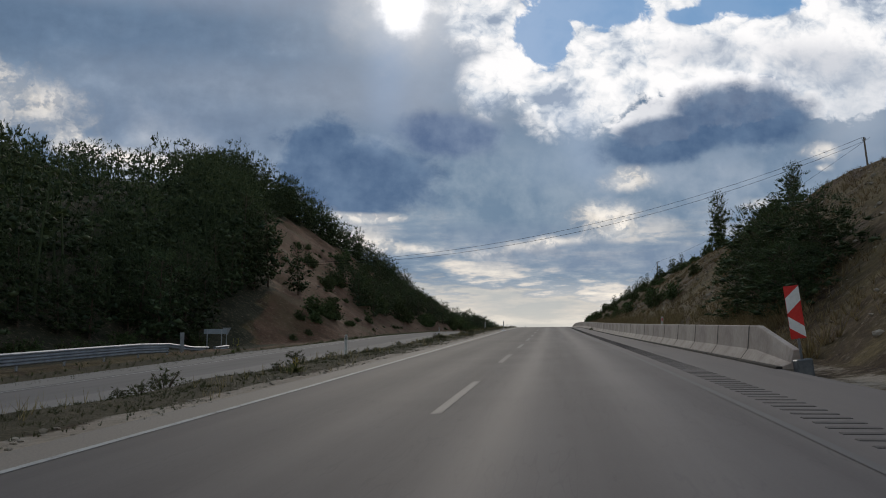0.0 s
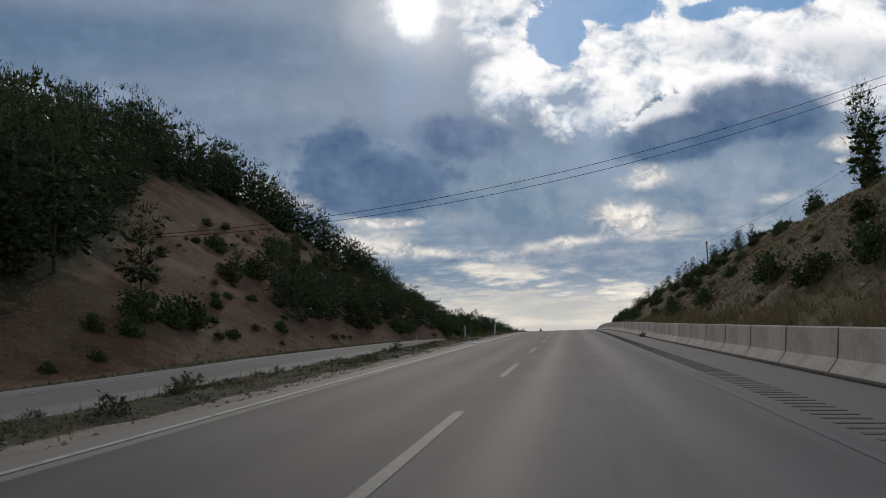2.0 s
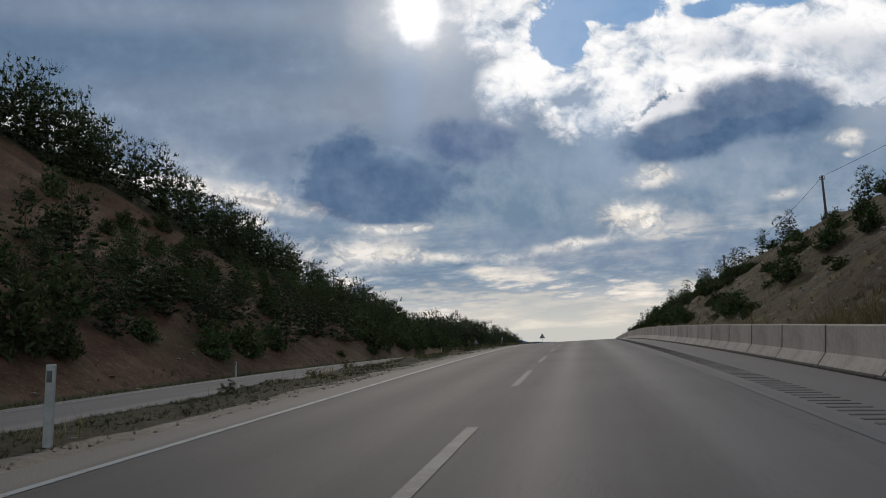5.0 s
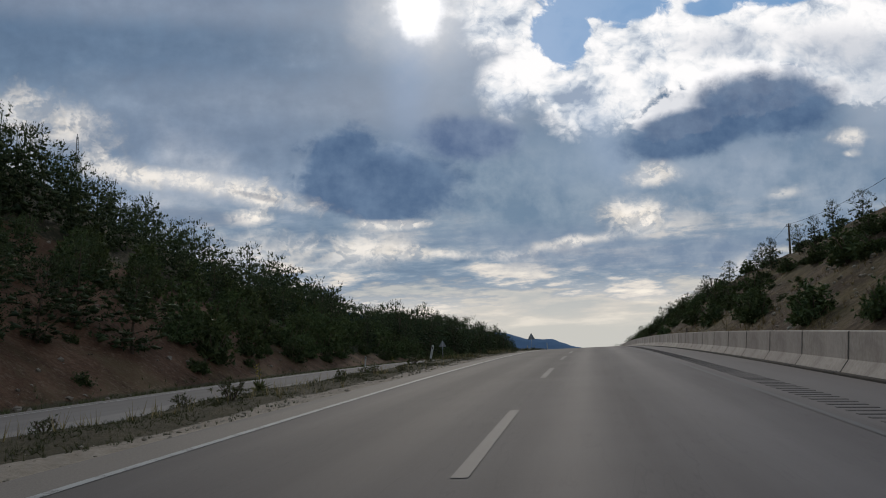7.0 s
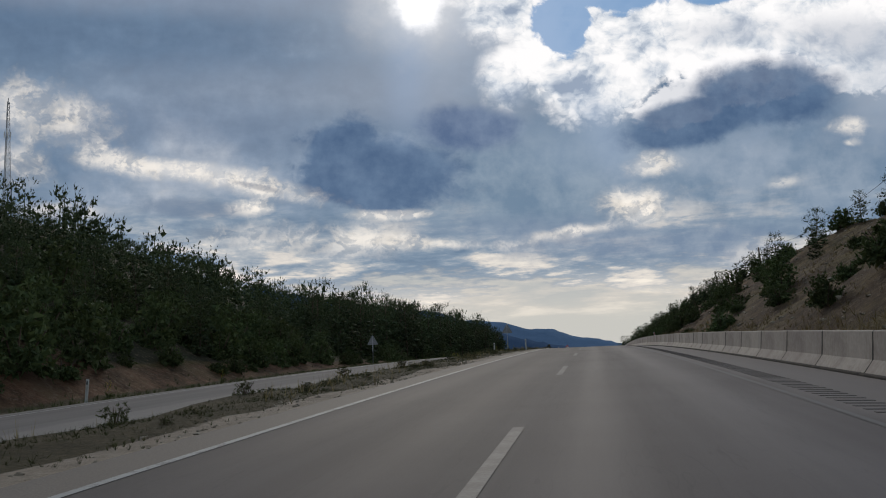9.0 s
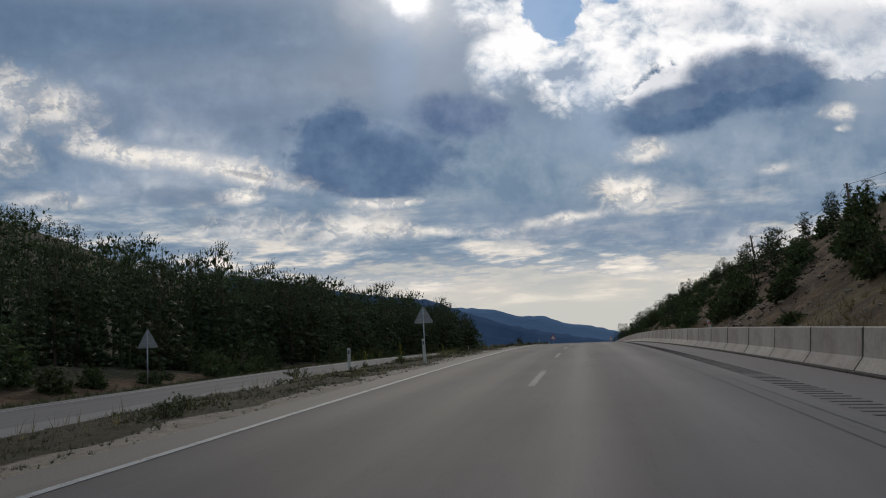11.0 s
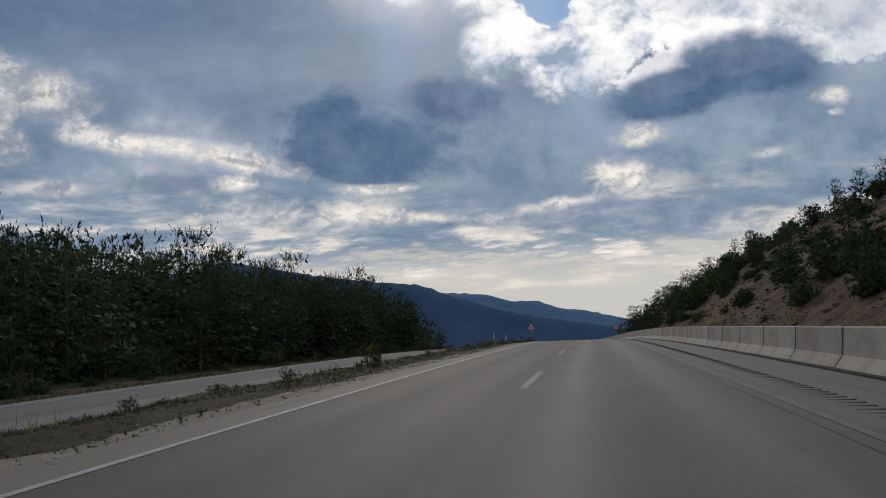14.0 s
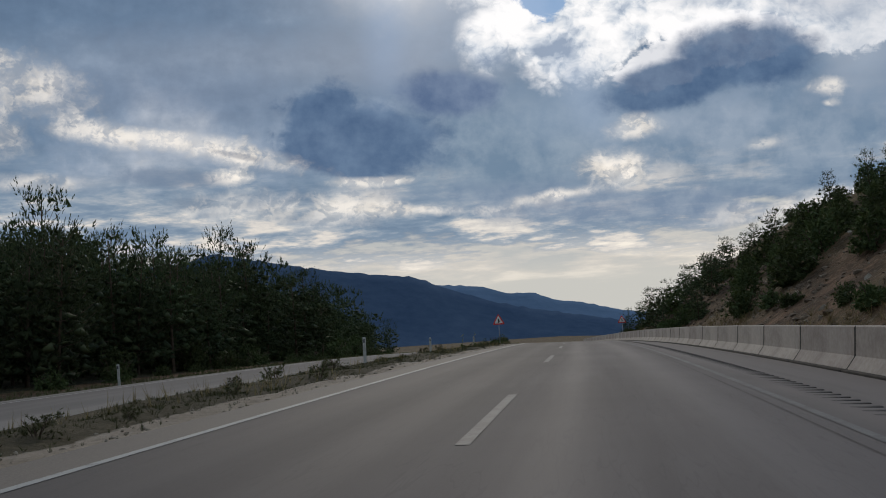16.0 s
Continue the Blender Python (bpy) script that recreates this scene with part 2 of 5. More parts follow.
# the sun behind thin cloud
col = over(col, blob(7.4, 0.15, 0.85, 0.75, 0, 0.9, 0.9), 0.55, lin(236, 237, 236))
col = W.mix(blob(7.36, 0.12, 0.40, 0.46, 0, 0.6, 1.1), col, (1.3, 1.3, 1.28, 1))
# clouds behind the viewer are front-lit; the extra warmth is added, unseen fill
back = W.step(W.dot(way, ax_f), 0.35, -0.6)
col = W.mix(1.0, col, W.mix(back, (1.015, 1.0, 1.02, 1), (1.70, 1.50, 1.30, 1)), "MULTIPLY")
# below the horizon
col = W.mix(W.step(wz, 0.0, -0.03), col, lin(110, 112, 112))
bg = W.node("ShaderNodeBackground")
W.put(bg.inputs[0], col)
bg.inputs[1].default_value = 1.0
W.t.links.new(bg.outputs[0], W.node("ShaderNodeOutputWorld").inputs[0])

sun = new("sun", bpy.data.lights.new("sun", "SUN"))
sun.data.energy, sun.data.angle, sun.data.color = 1.0, radians(12), (1.0, 0.90, 0.76)
sun.matrix_world = look((0, 0, 0), (math.sin(radians(SUN_AZ)), -math.cos(radians(SUN_AZ)), -math.tan(radians(SUN_EL))))

# ---- materials ----
def material(name):
    mt = bpy.data.materials.new(name)
    mt.use_nodes = True
    n = Net(mt.node_tree)
    b = mt.node_tree.nodes["Principled BSDF"]
    b.inputs["Specular IOR Level"].default_value = 0.3
    return mt, n, b


def coords(n):
    return n.node("ShaderNodeTexCoord").outputs["Object"]


def surface(name, stops, scale, rough=0.85, bump=0.3, bump_d=0.02, fine=6.0, metal=0.0, spec=0.3, vary=0.0):
    """A surface with colour at two scales, a fine bump and, if asked, a difference from thing to thing."""
    mt, n, b = material(name)
    v = coords(n)
    big, small = n.noise(v, scale, 4.0), n.noise(v, scale * fine, 5.0, 0.65)
    f = n.m("ADD", n.m("MULTIPLY", big, 0.6), n.m("MULTIPLY", small, 0.4))
    c = n.ramp(f, stops)
    if vary:
        r = n.node("ShaderNodeObjectInfo").outputs["Random"]
        h = n.node("ShaderNodeHueSaturation")
        n.put(h.inputs["Color"], c)
        n.put(h.inputs["Value"], n.m("ADD", 1 - vary, n.m("MULTIPLY", r, 2 * vary)))
        n.put(h.inputs["Hue"], n.m("ADD", 0.5 - vary * 0.05, n.m("MULTIPLY", r, vary * 0.1)))
        c = h.outputs[0]
    n.put(b.inputs["Base Color"], c)
    n.put(b.inputs["Roughness"], rough)
    b.inputs["Metallic"].default_value = metal
    b.inputs["Specular IOR Level"].default_value = spec
    n.put(b.inputs["Normal"], n.bump(small, bump, bump_d))
    return mt


def g3(a, b, c, lo=0.35, mid=0.5, hi=0.65):
    return [(lo, (*a, 1)), (mid, (*b, 1)), (hi, (*c, 1))]


def foliage(name, dark, light, vary=0.25):
    mt, n, b = material(name)
    r = n.node("ShaderNodeObjectInfo").outputs["Random"]
    isl = n.node("ShaderNodeNewGeometry").outputs["Random Per Island"]
    c = n.mix(isl, (*dark, 1), (*light, 1))
    h = n.node("ShaderNodeHueSaturation")
    n.put(h.inputs["Color"], c)
    n.put(h.inputs["Value"], n.m("ADD", 1 - vary, n.m("MULTIPLY", r, 2 * vary)))
    n.put(h.inputs["Hue"], n.m("ADD", 0.485, n.m("MULTIPLY", r, 0.03)))
    n.put(b.inputs["Base Color"], h.outputs[0])
    b.inputs["Roughness"].default_value = 0.75
    b.inputs["Specular IOR Level"].default_value = 0.15
    tl = n.node("ShaderNodeBsdfTranslucent")
    n.put(tl.inputs["Color"], n.mix(1.0, h.outputs[0], (1.5, 1.6, 1.0, 1), "MULTIPLY"))
    mx = n.node("ShaderNodeMixShader")
    mx.inputs[0].default_value = 0.10
    n.t.links.new(b.outputs[0], mx.inputs[1])
    n.t.links.new(tl.outputs[0], mx.inputs[2])
    n.t.links.new(mx.outputs[0], n.t.nodes["Material Output"].inputs[0])
    return mt


M_NEEDLE = foliage("pine_needles", (0.030, 0.046, 0.024), (0.080, 0.102, 0.048))
M_BROAD = foliage("shrub_leaves", (0.042, 0.060, 0.026), (0.104, 0.130, 0.054))
M_WEED = foliage("weed_leaves", (0.070, 0.085, 0.035), (0.150, 0.165, 0.070))
M_MAT = foliage("median_weeds", (0.046, 0.054, 0.025), (0.118, 0.118, 0.060))
M_STRAW = foliage("dry_grass", (0.13, 0.093, 0.048), (0.28, 0.21, 0.115))
M_FLOWER = foliage("yellow_flowers", (0.30, 0.24, 0.03), (0.52, 0.43, 0.07), 0.1)
M_BARK = surface("bark", g3((0.05, 0.035, 0.025), (0.09, 0.065, 0.045), (0.14, 0.10, 0.075)), 3.0, 0.95, 0.6, 0.03)
M_CONC = surface("barrier_concrete", g3((0.285, 0.236, 0.200), (0.40, 0.338, 0.288), (0.49, 0.422, 0.366)), 0.9, 0.9, 0.25, 0.01, 9.0, vary=0.10)
M_GALV = surface("galvanised_steel", g3((0.27, 0.28, 0.30), (0.35, 0.36, 0.38), (0.43, 0.44, 0.46)), 2.0, 0.6, 0.1, 0.004, metal=0.4)
M_SIGNBACK = surface("grey_sign_back", g3((0.20, 0.21, 0.22), (0.26, 0.27, 0.28), (0.31, 0.32, 0.33)), 1.5, 0.6, 0.08, 0.004, metal=0.2)
M_WHITE = surface("white_sheeting", g3((0.62, 0.62, 0.60), (0.72, 0.72, 0.70), (0.80, 0.80, 0.78)), 3.0, 0.5, 0.05, 0.003)
M_POST = surface("weathered_white_plastic", g3((0.34, 0.34, 0.32), (0.46, 0.46, 0.44), (0.58, 0.58, 0.56)), 2.5, 0.6, 0.1, 0.004)
M_RED = surface("red_sheeting", g3((0.50, 0.025, 0.02), (0.60, 0.035, 0.028), (0.66, 0.05, 0.04)), 3.0, 0.45, 0.05, 0.003)
M_BLACK = surface("black_symbol", g3((0.012, 0.012, 0.012), (0.02, 0.02, 0.02), (0.03, 0.03, 0.03)), 3.0, 0.5, 0.05, 0.003)
M_TAR_SHADE = surface("tar_dirt_and_joint_shade", g3((0.018, 0.016, 0.015), (0.032, 0.028, 0.025), (0.07, 0.058, 0.048)), 1.6, 0.95, 0.5, 0.02)
M_GROOVE = surface("groove_asphalt", g3((0.078, 0.066, 0.062), (0.102, 0.088, 0.083), (0.130, 0.113, 0.107)), 2.0, 0.95, 0.5, 0.01)
M_STEEL = surface("dull_steel", g3((0.10, 0.105, 0.11), (0.15, 0.155, 0.16), (0.2, 0.205, 0.21)), 2.0, 0.6, 0.1, 0.004, metal=0.4)
M_CABLE = surface("black_cable", g3((0.010, 0.010, 0.010), (0.016, 0.016, 0.016), (0.024, 0.024, 0.024)), 3.0, 0.9, 0.05, 0.002, spec=0.1)
M_WOOD = surface("pole_wood", g3((0.07, 0.055, 0.045), (0.11, 0.09, 0.07), (0.16, 0.13, 0.10)), 2.5, 0.9, 0.4, 0.01)
M_ROCK = surface("limestone", g3((0.15, 0.12, 0.09), (0.25, 0.205, 0.16), (0.37, 0.315, 0.255)), 1.8, 0.95, 0.6, 0.04, vary=0.15)
M_RUBBLE = surface("red_brown_rubble", g3((0.085, 0.058, 0.040), (0.150, 0.108, 0.076), (0.25, 0.19, 0.14)), 1.2, 0.95, 0.6, 0.04)
M_PLASTIC = surface("white_plastic", g3((0.66, 0.67, 0.68), (0.76, 0.77, 0.78), (0.84, 0.85, 0.86)), 6.0, 0.4, 0.3, 0.02)
M_BLUESIGN = surface("blue_grey_board", g3((0.20, 0.23, 0.26), (0.26, 0.29, 0.32), (0.32, 0.35, 0.38)), 1.5, 0.5, 0.05, 0.004)


def line_paint(name, wear, bright):
    mt, n, b = material(name)
    v = coords(n)
    f = n.step(n.m("ADD", n.m("MULTIPLY", n.noise(v, 2.2, 5.0, 0.7), 0.6), n.m("MULTIPLY", n.noise(v, 28.0, 3.0, 0.7), 0.4)), wear - 0.08, wear + 0.10)
    n.put(b.inputs["Base Color"], n.mix(f, (0.125, 0.112, 0.107, 1), (bright, bright * 0.96, bright * 0.90, 1)))
    b.inputs["Roughness"].default_value = 0.75
    return mt


M_LINE = line_paint("road_paint", 0.42, 0.37)
M_DASH = line_paint("lane_paint", 0.46, 0.168)
M_LINE_WORN = line_paint("worn_road_paint", 0.50, 0.165)
M_LINE_GONE = line_paint("rubbed_out_paint", 0.55, 0.128)
M_LINE_FAINT = line_paint("faint_road_paint", 0.56, 0.135)


def asphalt(name, dark, light, rough=0.62, lanes=True):
    """Worn asphalt; the chart gives metres across and along the carriageway."""
    mt, n, b = material(name)
    uv = n.node("ShaderNodeUVMap", uv_map="along").outputs[0]
    p = n.sep(uv)
    stretch = n.vec(n.m("MULTIPLY", p[0], 1.0), n.m("MULTIPLY", p[1], 0.025))
    streak = n.noise(stretch, 1.1, 5.0, 0.6)
    patch = n.noise(uv, 0.16, 4.0, 0.6)
    grain = n.noise(uv, 34.0, 3.0, 0.75)
    f = n.m("ADD", n.m("ADD", n.m("MULTIPLY", streak, 0.50), n.m("MULTIPLY", patch, 0.28)), n.m("MULTIPLY", grain, 0.22))
    c = n.ramp(f, [(0.36, (*dark, 1)), (0.64, (*light, 1))])
    if lanes:
        # hairline cracks along the mat
        ck = n.m("ABSOLUTE", n.m("SUBTRACT", n.noise(n.vec(n.m("MULTIPLY", p[0], 0.8), n.m("MULTIPLY", p[1], 0.06)), 1.3, 4.0, 0.7), 0.5))
        c = n.mix(n.m("MULTIPLY", n.step(ck, 0.006, 0.001), 0.18), c, (0.05, 0.045, 0.045, 1))
        # polished wheel tracks, a little lighter and smoother than the rest
        tr = 0.0
        for x, wt in ((-2.75, 0.3), (-1.05, 0.3), (0.95, 0.8), (2.75, 1.0)):
            d = n.m("DIVIDE", n.m("SUBTRACT", p[0], x), 0.42)
            g = n.m("POWER", 2.718, n.m("MULTIPLY", n.m("MULTIPLY", d, d), -1.0))
            tr = n.m("ADD", tr, n.m("MULTIPLY", g, wt))
        c = n.mix(n.m("MULTIPLY", tr, 0.22), c, (light[0] * 1.12, light[1] * 1.12, light[2] * 1.14, 1))
        n.put(b.inputs["Roughness"], n.m("SUBTRACT", rough + 0.06, n.m("MULTIPLY", tr, 0.10)))
        # the paler, dustier shoulder
        c = n.mix(n.m("MULTIPLY", n.step(n.m("ADD", p[0], n.m("MULTIPLY", n.m("SUBTRACT", patch, 0.5), 0.8)), 3.7, 4.3), 0.6), c, (0.205, 0.172, 0.154, 1))
        # the mat multiplied darker towards the passing lane
        c = n.mix(n.m("MULTIPLY", n.step(n.m("ADD", p[0], n.m("MULTIPLY", n.m("SUBTRACT", patch, 0.5), 1.5)), 3.0, -2.0), 0.9), c, (0.66, 0.655, 0.65, 1), "MULTIPLY")
        # sand over the edge of the mat beside the median
        sand = n.m("MULTIPLY", n.step(n.m("ADD", p[0], n.m("MULTIPLY", n.m("SUBTRACT", n.noise(uv, 1.5, 5.0, 0.65), 0.5), 0.10)), -3.46, -3.54), n.m("ADD", 0.50, n.m("MULTIPLY", n.step(n.m("ADD", p[1], n.m("MULTIPLY", n.noise(uv, 0.08, 2.0), 60.0)), 190.0, 130.0), 0.15)))
        c = n.mix(sand, c, n.ramp(grain, [(0.35, (0.235, 0.190, 0.148, 1)), (0.65, (0.35, 0.292, 0.235, 1))]))
        # oil and rubber stain beside the lane line
        st = n.m("MULTIPLY", n.step(n.noise(n.vec(n.m("MULTIPLY", p[0], 0.9), n.m("MULTIPLY", p[1], 0.05)), 1.6, 3.0), 0.55, 0.7), 0.28)
        c = n.mix(st, c, (dark[0] * 0.8, dark[1] * 0.8, dark[2] * 0.8, 1))
    else:
        b.inputs["Roughness"].default_value = rough
        # dust along both edges of the mat
        wav = n.m("MULTIPLY", n.m("SUBTRACT", n.noise(uv, 0.5, 5.0, 0.65), 0.5), 1.0)
        dust = n.m("MAXIMUM", n.step(n.m("ADD", p[0], wav), -13.5, -12.9), n.step(n.m("ADD", p[0], wav), -17.9, -18.2))
        c = n.mix(n.m("MULTIPLY", dust, 0.40), c, n.ramp(grain, [(0.35, (0.25, 0.225, 0.20, 1)), (0.65, (0.36, 0.33, 0.295, 1))]))
    n.put(b.inputs["Base Color"], c)
    b.inputs["Specular IOR Level"].default_value = 0.22 if lanes else 0.08
    n.put(b.inputs["Normal"], n.bump(grain, 0.35, 0.006))
    return mt


M_ROAD = asphalt("worn_asphalt", (0.102, 0.0865, 0.083), (0.158, 0.137, 0.131), 0.78)
M_ROAD2 = asphalt("pale_asphalt", (0.150, 0.133, 0.123), (0.212, 0.190, 0.177), 0.9, False)


def earth():
    """Hillside soil: needle litter darkened for tree shade, dry grass and stones, with bare red cuts and pale gravel
    where the layers say so.
    """
    mt, n, b = material("hillside_soil")
    v = coords(n)
    big, mid, fine = n.noise(v, 0.07, 5.0, 0.6), n.noise(v, 0.45, 5.0, 0.65), n.noise(v, 4.0, 6.0, 0.7)
    stone = n.noise(v, 1.7, 8.0, 0.75)
    f = n.m("ADD", n.m("MULTIPLY", mid, 0.55), n.m("MULTIPLY", fine, 0.45))
    soil = n.ramp(f, g3((0.030, 0.018, 0.011), (0.064, 0.039, 0.023), (0.140, 0.093, 0.056)))
    grass = n.ramp(f, g3((0.042, 0.032, 0.014), (0.086, 0.063, 0.027), (0.170, 0.124, 0.058)))
    red = n.ramp(f, g3((0.062, 0.033, 0.020), (0.118, 0.062, 0.038), (0.205, 0.120, 0.076)))
    red = n.mix(n.m("MULTIPLY", n.step(n.m("ADD", n.m("MULTIPLY", n.noise(v, 0.16, 4.0, 0.6), 0.6), n.m("MULTIPLY", fine, 0.4)), 0.48, 0.60), 0.65), red, (0.105, 0.078, 0.040, 1))
    gravel = n.ramp(n.m("ADD", n.m("MULTIPLY", mid, 0.35), n.m("ADD", n.m("MULTIPLY", fine, 0.35), n.m("MULTIPLY", n.noise(v, 22.0, 4.0, 0.75), 0.30))), g3((0.19, 0.148, 0.108), (0.31, 0.252, 0.195), (0.42, 0.352, 0.285)))
    turf = n.ramp(n.m("ADD", n.m("MULTIPLY", f, 0.6), n.m("MULTIPLY", n.noise(v, 14.0, 4.0, 0.75), 0.4)), g3((0.030, 0.026, 0.015), (0.066, 0.054, 0.032), (0.135, 0.108, 0.070)))
    # pine litter, its colour darkened to take in the shade under the trees
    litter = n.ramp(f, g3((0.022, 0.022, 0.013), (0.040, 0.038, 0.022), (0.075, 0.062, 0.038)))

    def layer(name):
        return n.node("ShaderNodeAttribute", attribute_name=name).outputs["Fac"]

    def edge(name, amount=0.5):
        return n.step(n.m("ADD", layer(name), n.m("MULTIPLY", n.m("SUBTRACT", n.m("ADD", n.m("MULTIPLY", mid, 0.6), n.m("MULTIPLY", fine, 0.4)), 0.5), amount * 2)), 0.38, 0.62)

    c = n.mix(n.step(n.m("ADD", n.m("MULTIPLY", big, 0.6), n.m("MULTIPLY", mid, 0.4)), 0.42, 0.58), soil, grass)
    c = n.mix(n.m("MULTIPLY", n.step(stone, 0.55, 0.63), 0.6), c, (0.185, 0.147, 0.108, 1))
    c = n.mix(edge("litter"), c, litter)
    c = n.mix(edge("red"), c, red)
    c = n.mix(n.m("MULTIPLY", n.step(n.noise(v, 2.6, 8.0, 0.8), 0.53, 0.62), 0.55), c, (0.215, 0.155, 0.108, 1))
    c = n.mix(edge("turf", 0.8), c, turf)
    c = n.mix(edge("gravel", 0.6), c, gravel)
    n.put(b.inputs["Base Color"], c)
    b.inputs["Roughness"].default_value = 0.95
    b.inputs["Specular IOR Level"].default_value = 0.1
    n.put(b.inputs["Normal"], n.bump(n.m("ADD", n.m("MULTIPLY", stone, 0.7), n.m("MULTIPLY", fine, 0.3)), 0.8, 0.18))
    return mt


M_EARTH = earth()


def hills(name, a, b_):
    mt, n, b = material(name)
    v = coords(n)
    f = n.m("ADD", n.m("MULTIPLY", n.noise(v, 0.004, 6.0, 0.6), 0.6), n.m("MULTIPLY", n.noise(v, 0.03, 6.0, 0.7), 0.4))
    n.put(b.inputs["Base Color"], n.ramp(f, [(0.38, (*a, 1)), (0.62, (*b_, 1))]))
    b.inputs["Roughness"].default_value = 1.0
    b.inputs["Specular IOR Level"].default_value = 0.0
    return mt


# distance haze is put into these colours: bluer, and paler for the far ridge
M_HILL_NEAR = hills("haze_blue_wooded_mountain", (0.045, 0.078, 0.140), (0.075, 0.115, 0.185))
M_HILL_FAR = hills("hazed_distant_mountain", (0.095, 0.155, 0.25), (0.13, 0.20, 0.31))

# ---- the line of the road ----
DS = 5.0
S_AX = np.arange(-160.0, 3600.0, DS)
K_S, K_V = (-10, 40, 90, 140, 190, 240, 290, 340, 390, 450, 530, 620, 700, 760), (7.21, 0.99, 0.01, 0.90, -4.0, 0.88, 0.72, -4.02, 1.54, 6.45, 10.7, 14.51, 10, 0)
G_S, G_V = (-10, 40, 90, 140, 190, 240, 290, 340, 390, 440, 500, 560, 620, 900, 1300), (0.0607, 0.0568, 0.0601, 0.0555, 0.0443, 0.0319, 0.0219, 0.0101, 0.0028, -0.0107, -0.0235, -0.0352, -0.0458, -0.05, 0.0)
E_S, E_V = (0, 100, 200, 300, 450), (0.0426, -0.0021, 0.0071, -0.0013, -0.0235)
HEAD = np.cumsum(np.where(S_AX < -12, 0.0, np.interp(S_AX, K_S, K_V))) * DS * 1e-4
HEAD -= np.interp(0, S_AX, HEAD)
LINE = np.stack([np.cumsum(-np.sin(HEAD)), np.cumsum(np.cos(HEAD)), np.cumsum(np.interp(S_AX, G_S, G_V))], 1) * DS
LINE -= np.array([np.interp(0, S_AX, LINE[:, i]) for i in range(3)])


def rp(s, u, dz=0.0):
    """World places (n x 3) from metres along, across (right is plus) and above the carriageway."""
    s, u, dz = np.broadcast_arrays(np.asarray(s, float), np.asarray(u, float), np.asarray(dz, float))
    hd = np.interp(s, S_AX, HEAD)
    e = np.interp(s, E_S, E_V)
    p = np.stack([np.interp(s, S_AX, LINE[:, i]) for i in range(3)], -1)
    p[..., 0] += u * np.cos(hd)
    p[..., 1] += u * np.sin(hd)
    p[..., 2] += e * np.clip(u, -26, 12) + dz
    return p


def heading(s):
    return math.degrees(float(np.interp(s, S_AX, HEAD)))


def wob(a, b, seed=0.0):
    """Cheap smooth noise of two arrays, about -1 to 1."""
    return (np.sin(a * 1.0 + 1.7 * np.sin(b * 0.7 + seed) + seed) + np.sin(b * 1.3 + 1.9 * np.sin(a * 0.6 + 2 * seed) + 0.5) + np.sin((a + b) * 0.77 + 3 * seed)) / 3


def ground(s, u):
    """The height of the land over the carriageway's own plane."""
    s, u = np.broadcast_arrays(np.asarray(s, float), np.asarray(u, float))
    prof_u = np.array([-21.5, -19.2, -18.4, -8.9, -8.3, -7.4, -6.2, -5.0, -4.2, -3.7, -3.4, 6.45, 7.4, 8.2])
    prof_z = np.array([-0.85, -0.80, -0.74, -0.72, -0.42, -0.03, 0.02, -0.03, -0.025, -0.012, -0.10, -0.26, -0.24, -0.10])
    z = np.interp(u, prof_u, prof_z)
    z = z + np.where((u < -4.8) & (u > -8.2), 0.07 * wob(s * 0.9, u * 2.0, 1.0) + 0.04 * wob(s * 2.7, u * 4.0, 2.0), 0)
    z = z + 0.50 * np.clip((72 - s) / 10, 0, 1) * np.clip((-20.5 - u) / 1.5, 0, 1)
    # left: a cut hill that falls away, then a low wood under a far hill
    top = np.interp(s, (-40, 0, 50, 92, 136, 160, 215, 240, 270, 292), (9, 10, 12, 15, 23, 27, 27, 23, 14, 8))
    top = top + 1.0 * wob(s * 0.09, s * 0.02, 0.3)
    steep = np.interp(s, (50, 70, 92, 110, 136, 160, 205, 240, 265, 278, 292, 325), (0.60, 0.64, 0.62, 0.62, 0.70, 0.78, 0.77, 0.67, 0.50, 0.40, 0.26, 0.06))
    foot = np.interp(s, (62, 80, 98), (-30.0, -28.0, -21.5))
    v = np.maximum(foot - u, 0)
    cut = np.minimum(v * steep, top + 0.10 * np.maximum(v - top / steep, 0))
    cut = cut + (0.55 * wob(s * 0.35, u * 0.3, 4.0) + 0.28 * wob(s * 0.9, u * 0.8, 5.0)) * np.clip(v / 6, 0, 1)
    # runnels down the bare face
    cut = cut - 0.7 * np.abs(wob(s * 0.55 + 0.4 * np.sin(u * 0.2), u * 0.06, 7.0)) * np.clip((v - 3) / 8, 0, 1) * np.clip((top - cut) / 4 + 0.2, 0, 1) * np.clip((s - 95) / 20, 0, 1)
    far = np.maximum(-u - 42, 0) * np.interp(s, (240, 320, 480, 600), (0.0, 0.38, 0.375, 0.32))
    far = np.minimum(far, 95 + 0.0 * s) + 1.5 * wob(s * 0.03, u * 0.04, 9.0) * np.clip((-u - 44) / 40, 0, 1)
    far = far * np.interp(s, (600, 900), (1.0, 0.0))
    z = z + np.where(u < -21.5, np.maximum(cut, 0.0) * np.clip((345 - s) / 40, 0, 1) + far, 0)
    # right: a stony slope up to a ridge
    k = np.interp(s, (-60, 40, 70, 140, 250, 370, 450, 560), (0.80, 0.80, 0.76, 0.63, 0.60, 0.62, 0.69, 0.74))
    w = np.maximum(u - 8.2, 0)
    rise = np.minimum(w * k, 16.2 * k + (w - 16.2) * 0.16)
